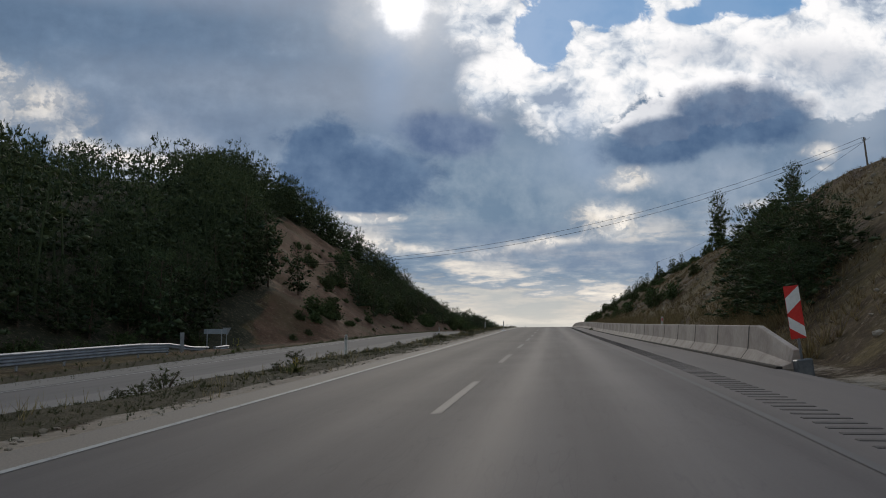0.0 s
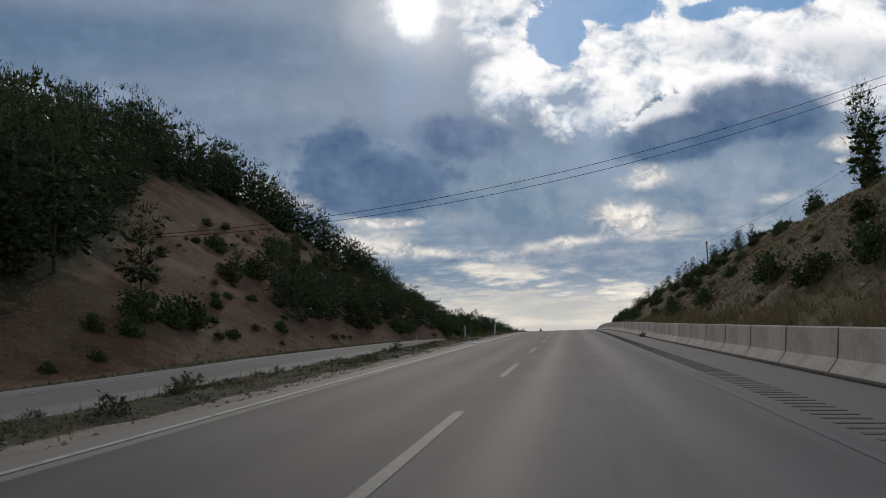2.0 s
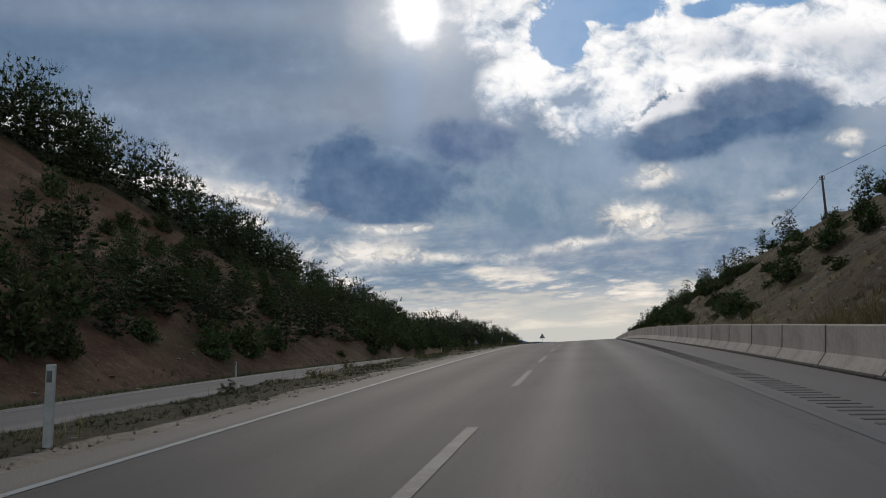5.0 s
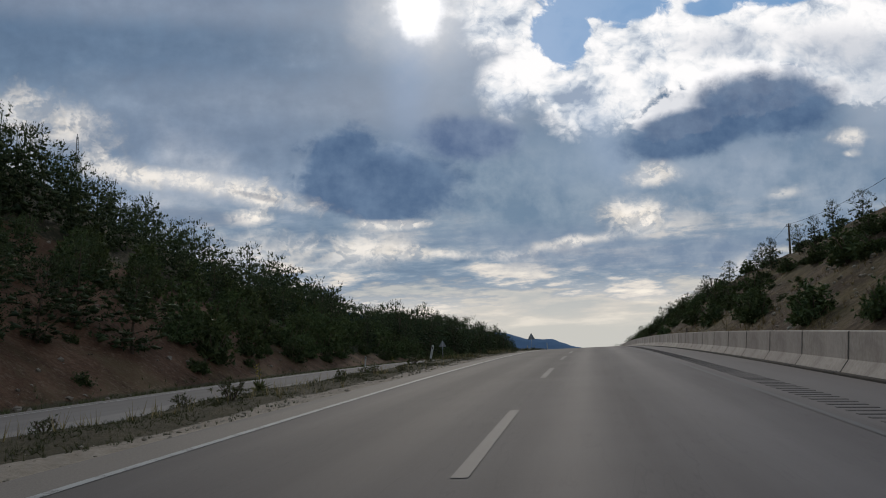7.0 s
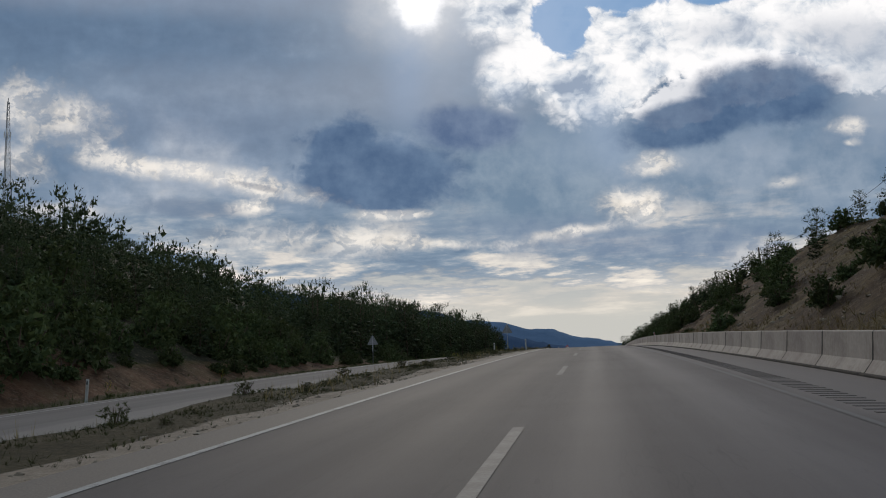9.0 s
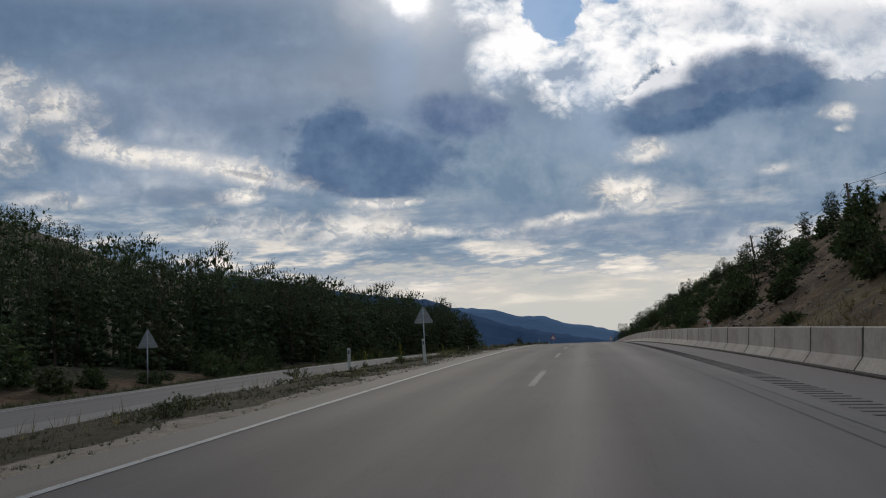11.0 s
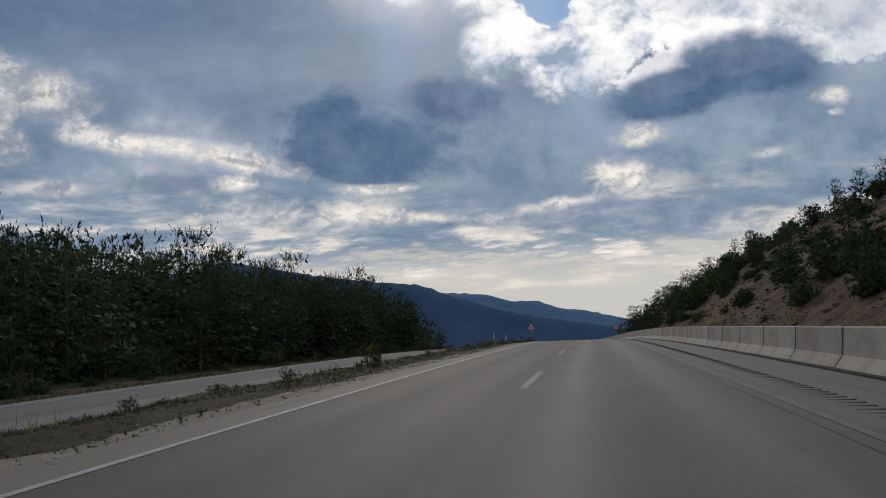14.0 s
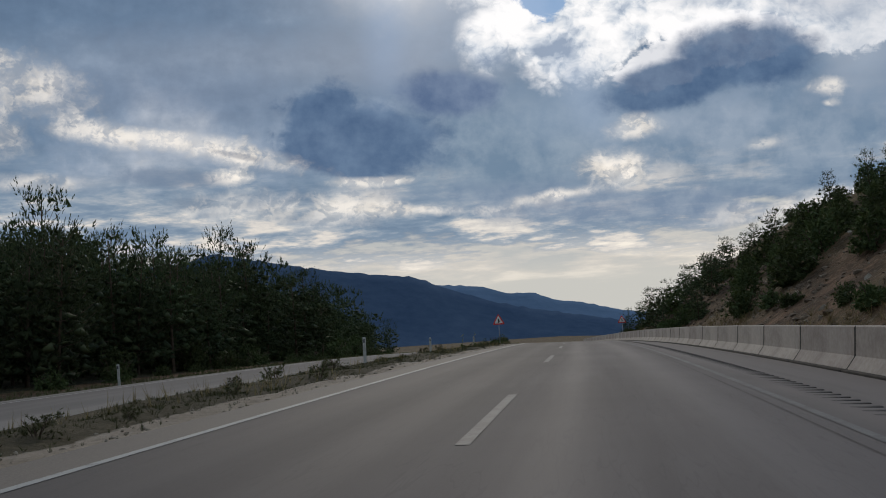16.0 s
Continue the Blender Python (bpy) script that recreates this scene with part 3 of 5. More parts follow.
    rise = rise + (0.45 * wob(s * 0.33, u * 0.35, 11.0) + 0.22 * wob(s * 1.1, u * 0.9, 12.0)) * np.clip(w / 5, 0, 1)
    rise = np.minimum(rise, 22)
    z = z + np.where(u > 8.2, rise * np.interp(s, (485, 535), (1, 0.0)), 0)
    return z


def gp(s, u, dz=0.0):
    """A place on the land."""
    p = rp(s, u, 0.0)
    e = np.interp(s, E_S, E_V)
    return Vector((float(p[0]), float(p[1]), float(p[2] + ground(s, u) + dz)))


# ---- mesh helpers ----
def mesh_of(name, verts, faces, mat, smooth=False):
    me = bpy.data.meshes.new(name)
    if isinstance(faces, np.ndarray):
        nv, nf, k_ = len(verts), len(faces), faces.shape[1]
        me.vertices.add(nv)
        me.vertices.foreach_set("co", np.asarray(verts, np.float32).ravel())
        me.loops.add(nf * k_)
        me.loops.foreach_set("vertex_index", faces.astype(np.int32).ravel())
        me.polygons.add(nf)
        me.polygons.foreach_set("loop_start", np.arange(0, nf * k_, k_, dtype=np.int32))
    else:
        me.from_pydata([tuple(v) for v in verts], [], [tuple(f) for f in faces])
    me.materials.append(mat)
    if smooth:
        me.polygons.foreach_set("use_smooth", [True] * len(me.polygons))
    me.update()
    return me


def empty(name, m, label, category, group=""):
    ob = new(name)
    ob.matrix_basis = m
    return tagged(ob, label, category, group)


def part(name, bm, mat, parent, label="", smooth=False):
    me = bpy.data.meshes.new(name)
    bm.to_mesh(me)
    bm.free()
    me.materials.append(mat)
    if smooth:
        me.polygons.foreach_set("use_smooth", [True] * len(me.polygons))
    ob = new(name, me)
    ob.parent = parent
    return tagged(ob, label)


def box(bm, x0, y0, z0, x1, y1, z1, bevel=0.0):
    made = bmesh.ops.create_cube(bm, size=1.0)["verts"]
    bmesh.ops.scale(bm, vec=(x1 - x0, y1 - y0, z1 - z0), verts=made)
    bmesh.ops.translate(bm, vec=((x0 + x1) / 2, (y0 + y1) / 2, (z0 + z1) / 2), verts=made)
    if bevel:
        edges = list({e for v in made for e in v.link_edges})
        bmesh.ops.bevel(bm, geom=edges, offset=bevel, segments=1, affect="EDGES")
    return bm


def boxed(*a):
    return box(bmesh.new(), *a)


def rod(bm, a, b, ra, rb, n=8):
    """A tapered rod from a to b."""
    a, b = Vector(a), Vector(b)
    d = b - a
    made = bmesh.ops.create_cone(bm, cap_ends=True, segments=n, radius1=ra, radius2=rb, depth=d.length)["verts"]
    bmesh.ops.transform(bm, matrix=Matrix.Translation((a + b) / 2) @ d.to_track_quat("Z", "Y").to_matrix().to_4x4(), verts=made)
    return bm


def prism(pts, y0, y1, bm=None):
    """A plate: the outline pts (x, z) from y0 to y1."""
    bm = bm or bmesh.new()
    a = [bm.verts.new((x, y0, z)) for x, z in pts]
    b = [bm.verts.new((x, y1, z)) for x, z in pts]
    bm.faces.new(a)
    bm.faces.new(b[::-1])
    for i in range(len(pts)):
        j = (i + 1) % len(pts)
        bm.faces.new((a[j], a[i], b[i], b[j]))
    bmesh.ops.recalc_face_normals(bm, faces=bm.faces)
    return bm


def strip(name, s_list, u_list, dz, mat, kind="structure", shift=0.0, label="", category=""):
    """A ribbon along the road with its chart in metres."""
    s_list, u_list = np.asarray(s_list, float), np.asarray(u_list, float)
    sg, ug = np.meshgrid(s_list, u_list, indexing="ij")
    ug = ug + np.broadcast_to(np.asarray(shift, float), sg.shape)
    z = np.broadcast_to(np.asarray(dz, float), sg.shape)
    v = rp(sg, ug, z).reshape(-1, 3)
    nu = len(u_list)
    f = [(i * nu + j, i * nu + j + 1, (i + 1) * nu + j + 1, (i + 1) * nu + j) for i in range(len(s_list) - 1) for j in range(nu - 1)]
    me = mesh_of(name, v, f, mat, True)
    uvl = me.uv_layers.new(name="along")
    idx = np.empty(len(me.loops), int)
    me.loops.foreach_get("vertex_index", idx)
    chart = np.stack([ug.ravel()[idx], sg.ravel()[idx]], 1)
    uvl.data.foreach_set("uv", chart.astype(np.float32).ravel())
    return tagged(new(name, me), label, category, kind=kind)


# ---- large structure ----
EDGE_S, EDGE_U = (60, 84, 100, 118, 138, 153, 170, 185, 193, 203, 216, 228, 250, 262), (-26, -28.0, -30.0, -36.5, -45, -50.5, -51, -52.5, -51.5, -47.5, -38, -34.5, -27, -23)


def build_ground():
    s_ax = np.concatenate([np.arange(-150, -20, 10.0), np.arange(-20, 330, 2.0), np.arange(330, 560, 2.5), np.arange(560, 800, 8.0), np.array([820, 900, 1000, 1200, 1500, 2000, 2600, 3400.0])])
    u_ax = np.concatenate([[-650, -520, -420, -340, -280, -230, -190, -160, -135, -115, -100, -90, -82], np.arange(-76, -21.5, 1.5), [-21.5, -20.3, -19.2, -18.4, -14, -10, -8.9, -8.3, -7.9, -7.4, -7, -6.6, -6.2, -5.8, -5.4, -5.0, -4.6, -4.2, -3.9, -3.7, -3.4, -2, 0, 3, 6.0, 6.45, 7.0, 7.4, 7.8, 8.2], np.arange(9.2, 27, 1.1), [28.5, 31, 35, 42, 52, 70, 95, 130, 180, 260, 400, 650]])
    sg, ug = np.meshgrid(s_ax, u_ax, indexing="ij")
    z = ground(sg, ug)
    v = rp(sg, ug, z).reshape(-1, 3)
    nu = len(u_ax)
    i, j = np.meshgrid(np.arange(len(s_ax) - 1), np.arange(nu - 1), indexing="ij")
    a = (i * nu + j).ravel()
    f = np.stack([a, a + 1, a + nu + 1, a + nu], 1)
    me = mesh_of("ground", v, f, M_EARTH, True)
    s, u = sg.ravel(), ug.ravel()
    edge_u = np.interp(s, EDGE_S, EDGE_U)
    red = np.clip((s - 80) / 8, 0, 1) * np.interp(s, (205, 235, 262), (1.0, 0.72, 0.35)) * np.clip((-20.8 - u) / 2.0, 0, 1) * np.clip((u - edge_u) / 2.0 + 0.5, 0, 1)
    red = np.maximum(red, 0.55 * np.clip((-19 - u) / 2, 0, 1) * (u > -25) * np.clip((s - 30) / 30, 0, 1))
    red = np.maximum(red, np.interp(s, (255, 285, 330, 480), (0.0, 0.38, 0.52, 0.46)) * ((u > 8.6) & (u < 22 - 0.012 * (s - 280))))
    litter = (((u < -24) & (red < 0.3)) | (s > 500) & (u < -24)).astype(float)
    turf = np.clip((u + 8.3) / 0.5, 0, 1) * np.clip((-4.8 - u) / 0.5, 0, 1) * 0.85
    turf = np.maximum(turf, 0.75 * ((u > -21.8) & (u < -18.9)))
    gravel = np.clip((u + np.interp(s, (110, 150), (5.3, 5.45))) / 0.4, 0, 1) * (u < -3) + 0.75 * ((u > -9.2) & (u < -8.2)) + 0.5 * ((u > 6.5) & (u < 8.0))
    for name, arr in (("red", red), ("litter", litter), ("turf", turf), ("gravel", gravel)):
        at_ = me.attributes.new(name, "FLOAT", "POINT")
        at_.data.foreach_set("value", np.asarray(arr, np.float32))
    return tagged(new("ground", me), "stony hillsides and verges of dry soil along the road", "ground", kind="structure")


build_ground()
ROAD_S = np.arange(-60, 640, 2.0)
strip("road", ROAD_S, [-4.45, -3.5, -1.75, 0, 1.9, 3.9, 5.2, 6.5], [-0.008, 0, 0, 0, 0, 0, -0.05, -0.12], M_ROAD, label="worn grey asphalt carriageway with pale wheel tracks", category="road")
strip("road_opposite", ROAD_S, [-18.5, -16, -13.5, -11, -8.75], [-0.66, -0.66, -0.65, -0.65, -0.65], M_ROAD2, label="pale asphalt opposite carriageway, lower than the near one", category="road")
SLIP_S = np.arange(-60, 97, 3.0)
strip("slip_lane", SLIP_S, [0.0, 1.0], [-0.68, -0.665], M_ROAD2, shift=np.stack([np.interp(SLIP_S, (0, 60, 95), (-21.3, -21.0, -18.55)), np.full(len(SLIP_S), -19.5)], 1), label="pale asphalt slip lane tapering into the opposite carriageway", category="road")
strip("edge_line_left", ROAD_S, [-3.56, -3.43], 0.006, M_LINE, shift=np.interp(ROAD_S, (18, 50, 66, 98), (0.0, -0.30, -0.34, 0.0))[:, None], label="continuous white edge line on asphalt", category="road marking")
strip("edge_line_right", ROAD_S[ROAD_S < 332], [3.82, 3.92], 0.006, M_LINE_FAINT, label="rubbed-out white edge line on asphalt", category="road marking")
strip("edge_line_right", ROAD_S[ROAD_S >= 330], [3.74, 3.86], 0.006, M_LINE_WORN, label="faded white edge line on asphalt", category="road marking")
strip("mat_seam", ROAD_S[ROAD_S >= 262], [3.52, 3.545], 0.004, M_GROOVE, label="thin dark seam between two asphalt mats", category="road")
strip("edge_line_opposite", ROAD_S, [-17.6, -17.46], -0.648, M_LINE, label="white edge line on pale asphalt", category="road marking")

DASH_END = (4.0, 17.9, 31.8, 45.6, 59.5, 73.0, 87.2, 101.7, 115.2, 128.2, 141.2, 152.4, 165.2, 178.4, 193.5, 208.5, 223.1, 242, 262, 283.2, 300.0, 317.0, 334.8, 352.8, 372.3, 391.9, 410.5, 429, 447.5, 466)
for d_end in DASH_END:
    strip("lane_dash", np.linspace(d_end - 6.1, d_end, 5), [-0.075, 0.075], 0.006, M_DASH if d_end > 270 else M_LINE_GONE if 140 < d_end < 210 or d_end < 35 else M_LINE_WORN, label="worn white lane dash on asphalt", category="road marking")


# mountains beyond the crest
def mountain(name, ctl, dist, depth_m, mat, label, seed):
    """A ridge: its skyline from (bearing left, elevation) in degrees, folded slopes falling to the valley."""
    b_ax = np.linspace(ctl[0][0], ctl[-1][0], 150)
    el = np.interp(-b_ax, [-c[0] for c in ctl], [c[1] for c in ctl])
    rows, cols = 16, len(b_ax)
    verts = []
    eye = np.array([-1.5, 340.0, 15.8])
    for r in range(rows):
        t = r / (rows - 1)
        for c in range(cols):
            h = math.tan(radians(el[c])) * dist
            fold = 60 * t * noise.noise(Vector((b_ax[c] * 0.45, t * 2.2, seed))) + 24 * t * noise.noise(Vector((b_ax[c] * 1.7, t * 5, seed + 3)))
            rag = (6.0 * noise.noise(Vector((b_ax[c] * 2.5, 0, seed))) + 3.0 * noise.noise(Vector((b_ax[c] * 9, 0, seed)))) * (1 - t)
            d = dist - depth_m * t + 2.0 * fold
            z = (h + rag) * (1 - t) ** 1.15 - 190 * t + 0.5 * fold
            a = radians(b_ax[c])
            verts.append((eye[0] - math.sin(a) * d, eye[1] + math.cos(a) * d, eye[2] + z))
    faces = [(r * cols + c, r * cols + c + 1, (r + 1) * cols + c + 1, (r + 1) * cols + c) for r in range(rows - 1) for c in range(cols - 1)]
    # back slope closes the ridge
    n0 = len(verts)
    for c in range(cols):
        a = radians(b_ax[c])
        verts.append((eye[0] - math.sin(a) * (dist + 500), eye[1] + math.cos(a) * (dist + 500), -200))
    faces += [(n0 + c, n0 + c + 1, c + 1, c) for c in range(cols - 1)]
    return tagged(new(name, mesh_of(name, verts, faces, mat, True)), label, "mountain", kind="structure")


mountain("backdrop_far", [(40, 2.0), (30, 4.0), (20, 3.4), (11, 3.1), (8.7, 2.98), (6.1, 2.72), (4.4, 2.2), (2.75, 2.12), (1.4, 1.58), (-0.6, 1.26), (-2.6, 0.7), (-6, 0.2), (-14, -0.6)], 3900, 1300, M_HILL_FAR, "mountain ridge on the horizon, pale blue haze put into its colour", 5.0)
mountain("backdrop_near", [(44, 3.0), (34, 4.4), (28, 4.9), (25, 4.9), (22.6, 5.6), (19, 4.9), (15.3, 4.2), (13.7, 3.99), (10.1, 3.53), (8.7, 2.9), (5, 1.6), (1.0, 0.75), (-2.5, 0.1), (-9, -1.0)], 2700, 900, M_HILL_NEAR, "wooded mountain slope behind the road crest, blue haze put into its colour", 2.0)

# ---- plants ----
def tufts(centres, n, length, width, rng, up=0.35, out=None, spread=1.0):
    """Blades (thin kites) round each centre, as vertex and face arrays."""
    c = np.repeat(np.asarray(centres, float), n, 0)
    k = len(c)
    d = rng.normal(size=(k, 3)) * spread
    if out is not None:
        d += np.repeat(np.asarray(out, float), n, 0)
    d[:, 2] += up
    d /= np.linalg.norm(d, axis=1)[:, None] + 1e-9
    side = np.cross(d, rng.normal(size=(k, 3)))
    side /= np.linalg.norm(side, axis=1)[:, None] + 1e-9
    ln = length * rng.uniform(0.6, 1.25, k)[:, None]
    wd = width * rng.uniform(0.7, 1.3, k)[:, None]
    v = np.stack([c + side * wd, c + d * ln, c - side * wd], 1).reshape(-1, 3)
    f = np.arange(3 * k).reshape(-1, 3)
    return v, f


def limb_mesh(path, r0, r1, n=5):
    """A bent, tapered limb through the points of path."""
    v, f = [], []
    m = len(path)
    for i, p in enumerate(path):
        p = np.asarray(p)
        t = np.asarray(path[min(i + 1, m - 1)]) - np.asarray(path[max(i - 1, 0)])
        t = t / (np.linalg.norm(t) + 1e-9)
        a = np.cross(t, (0.31, 0.95, 0.05))
        a /= np.linalg.norm(a) + 1e-9
        b = np.cross(t, a)
        r = r0 + (r1 - r0) * i / (m - 1)
        for j in range(n):
            w = 2 * math.pi * j / n
            v.append(p + r * (math.cos(w) * a + math.sin(w) * b))
    for i in range(m - 1):
        for j in range(n):
            f.append((i * n + j, i * n + (j + 1) % n, (i + 1) * n + (j + 1) % n, (i + 1) * n + j))
    f.append(tuple(range((m - 1) * n, m * n)))
    return v, f


def join(parts):
    vs, fs, o = [], [], 0
    for v, f in parts:
        vs.extend(list(v))
        fs.extend([tuple(int(i) + o for i in q) for q in f])
        o += len(v)
    return vs, fs


def shoots(base, axis, length, n, blade, width, rng):
    """Candle-like shoots: needle bundles set round a short rising axis, as vertex and face arrays."""
    k = len(base) * n
    b, ax = np.repeat(np.asarray(base, float), n, 0), np.repeat(np.asarray(axis, float), n, 0)
    ax /= np.linalg.norm(ax, axis=1)[:, None]
    ln = np.repeat(np.asarray(length, float), n)[:, None]
    t = rng.uniform(0, 1, (k, 1))
    rad = rng.normal(size=(k, 3))
    rad -= (rad * ax).sum(1)[:, None] * ax
    rad /= np.linalg.norm(rad, axis=1)[:, None] + 1e-9
    c = b + ax * ln * t
    d = ax + rad * (0.62 - 0.34 * t)
    d /= np.linalg.norm(d, axis=1)[:, None]
    side = np.cross(d, rng.normal(size=(k, 3)))
    side /= np.linalg.norm(side, axis=1)[:, None] + 1e-9
    bl = blade * rng.uniform(0.7, 1.25, (k, 1)) * (1 - 0.35 * t)
    v = np.stack([c + side * width, c + d * bl, c - side * width], 1).reshape(-1, 3)
    return v, np.arange(3 * k).reshape(-1, 3)


def pine_meshes(seed, h=8.0, clear_=0.12, spread=0.27, whorls=10, dens=1.0, blades=8, columnar=False, bs=1.0, open_=0.8, fill=3):
    """Trunk, whorls of limbs that bend upwards, candle-like shoots on them, and a dark inner mass below the open top."""
    rng = np.random.default_rng(seed)
    lean = rng.normal(size=2) * 0.035

    def axis_at(z):
        return np.array([lean[0] * z * z / h, lean[1] * z * z / h, z])

    wood = [limb_mesh([axis_at(z) for z in np.linspace(-0.4, h * 0.95, 7)], 0.015 * h, 0.003 * h, 7)]
    base, axes, lens, cores, outs, hearts = [], [], [], [], [], []
    for w in range(whorls):
        q = (w + rng.uniform(-0.25, 0.25)) / (whorls - 1)
        q = min(max(q, 0.0), 1.0)
        z = h * (clear_ + (0.90 - clear_) * q)
        n_l = 5 if q < 0.7 else 4
        a0 = rng.uniform(0, 6.28)
        for j in range(n_l):
            if rng.uniform() < 0.12:
                continue
            ang = a0 + 6.283 * j / n_l + rng.normal() * 0.25
            shape = (0.27 + 0.80 * (1 - q) ** 0.60) if q > 0.2 else 0.72 + 1.2 * q
            if columnar:
                shape = 0.35 + 0.75 * math.sin(math.pi * min(1.0, 0.2 + 0.75 * q))
            ln = h * spread * shape * rng.uniform(0.6, 1.25)
            d = np.array([math.cos(ang), math.sin(ang), 0.0])
            sd = np.array([-d[1], d[0], 0.0])
            rise = (0.18 + 0.62 * q + rng.normal() * 0.10) * (2.2 if columnar else 1.0)
            b0 = axis_at(z)

            def at(t):
                return b0 + d * ln * t + np.array([0, 0, ln * (0.45 * rise * t + 0.75 * rise * t * t)])

            wood.append(limb_mesh([at(0), at(0.55), at(1.0)], 0.0042 * h * (1 - 0.6 * q), 0.0012 * h, 4))
            # needle pads along the limb: rising shoots round a dense heart
            for tp in ((0.95,) if q > 0.72 or fill < 3 else (0.48, 0.98)):
                pr = h * 0.060 * (1.15 - 0.50 * q) * rng.uniform(0.75, 1.25)
                mid = at(tp) + sd * rng.normal() * 0.12 * ln
                for i in range(max(2, int(round((7 if q < 0.6 else 9) * dens * rng.uniform(0.7, 1.2))))):
                    off = rng.normal(size=3) * pr * np.array([0.60, 0.60, 0.34])
                    base.append(mid + off)
                    axes.append(np.array([0, 0, 0.50 + 0.75 * q]) + d * rng.uniform(0.1, 0.7) * (1.2 - 0.8 * q) + off / pr * 0.45 + rng.normal(size=3) * 0.18)
                    lens.append(0.042 * h * rng.uniform(0.6, 1.4) * (1.0 + 0.7 * q))
                if q < 0.85:
                    hearts.append((*mid, pr * (0.70 if q < 0.6 else 0.52)))
                for i in range(fill - 1 if q < 0.62 else 1):
                    cores.append(mid + rng.normal(size=3) * pr * np.array([0.50, 0.50, 0.28]))
                    outs.append(d * 0.3)
            if q < open_:
                for i in range(max(1, fill - 1)):
                    cores.append(at(rng.uniform(0.05, 0.5)) + rng.normal(size=3) * 0.02 * h)
                    outs.append(d * 0.2)
    for i in range(4):
        base.append(axis_at(h * (0.955 - 0.02 * i)) + (rng.normal(size=3) * 0.02 * h if i else 0.0))
        axes.append(np.array([0, 0, 1.0]) + rng.normal(size=3) * (0.05 if i == 0 else 0.3))
        lens.append(0.05 * h if i == 0 else 0.045 * h)
    fine = shoots(base, axes, lens, blades, 0.0235 * h * bs, 0.0036 * h * bs, rng)
    broad = tufts(cores, 4, 0.036 * h * bs ** 0.6, 0.0130 * h * bs ** 0.6, rng, 0.1, outs, 1.0)
    # the closed heart of each pad: a small uneven eight-sided lump
    hearts = np.array(hearts)
    six = np.array([(1, 0, 0), (0, 1, 0), (-1, 0, 0), (0, -1, 0), (0, 0, 0.62), (0, 0, -0.45)])
    hv = (hearts[:, None, :3] + (six[None] + rng.normal(size=(len(hearts), 6, 3)) * 0.22) * hearts[:, None, 3:]).reshape(-1, 3)
    eight = np.array([(0, 1, 4), (1, 2, 4), (2, 3, 4), (3, 0, 4), (1, 0, 5), (2, 1, 5), (3, 2, 5), (0, 3, 5)])
    hf = (np.arange(len(hearts))[:, None, None] * 6 + eight[None]).reshape(-1, 3)
    o1, o2 = len(fine[0]), len(fine[0]) + len(broad[0])
    return wood, (np.concatenate([fine[0], broad[0], hv]), np.concatenate([fine[1], broad[1] + o1, hf + o2]))


def shrub_meshes(seed, r=1.0, clumps=150, blades=10, tall=0.85, leaf=(0.110, 0.026), inner=True):
    rng = np.random.default_rng(seed)
    d = rng.normal(size=(clumps, 3))
    d /= np.linalg.norm(d, axis=1)[:, None]
    rad = r * rng.uniform(0.62, 1.0, clumps)[:, None] * (0.82 + 0.3 * wob(d[:, 0] * 4, d[:, 1] * 4 + d[:, 2] * 3, seed))[:, None]
    c = d * rad
    c[:, 2] = np.abs(c[:, 2]) * tall * 1.25 - 0.05 * r
    sv, sf = [], []
    for i in range(7):
        a = i * 0.9 + rng.uniform()
        v, f = limb_mesh([(0, 0, -0.25 * r), (0.25 * r * math.cos(a), 0.25 * r * math.sin(a), 0.35 * r), (0.6 * r * math.cos(a), 0.6 * r * math.sin(a), 0.85 * r)], 0.035 * r, 0.01 * r, 4)
        o = len(sv) - 4 if i else 0
        sv.extend(v[4:] if i else v)
        sf.extend([tuple(k_ if k_ < 4 else k_ + o for k_ in q) for q in f])
    fine = tufts(c, blades, leaf[0] * r, leaf[1] * r, rng, 0.25, d * 0.7, 0.95)
    if not inner:
        return [(sv, sf)], fine
    deep = d * r * rng.uniform(0.25, 0.72, clumps)[:, None]
    deep[:, 2] = np.abs(deep[:, 2]) * tall * 1.25
    core = tufts(deep, 5, 0.20 * r, 0.060 * r, rng, 0.1, d * 0.3, 1.0)
    return [(sv, sf)], (np.concatenate([fine[0], core[0]]), np.concatenate([fine[1], core[1] + len(fine[0])]))


def plant(name, wood, crown, m_crown, label, category, group, wood_name="trunk", crown_name="crown"):
    ob = empty(name, Matrix.Identity(4), label, category, group)
    a = new(wood_name, mesh_of(wood_name, *join(wood), M_BARK, True))
    b = new(crown_name, mesh_of(crown_name, crown[0], crown[1], m_crown))
    a.parent = b.parent = ob
    return ob


PINES = [plant("pine_tree", *pine_meshes(i, 8.0, cl, sp, wh, 1.0, 8, False, 1.0, op), M_NEEDLE, "dark green pine with a ragged crown on the hillside", "tree", "roadside pines") for i, (cl, sp, wh, op) in enumerate([(0.06, 0.29, 10, 0.8), (0.10, 0.25, 10, 0.7), (0.14, 0.30, 9, 0.75), (0.04, 0.34, 10, 0.85), (0.22, 0.24, 9, 0.6), (0.05, 0.28, 11, 0.8)])]
NEAR = [plant("pine_tree", *pine_meshes(60 + i, 8.0, 0.01, 0.40, 14, 1.6, 11, False, 0.75, 0.95, 5), M_NEEDLE, "large dark bushy pine behind the concrete barrier", "tree", "roadside pines") for i in range(2)]
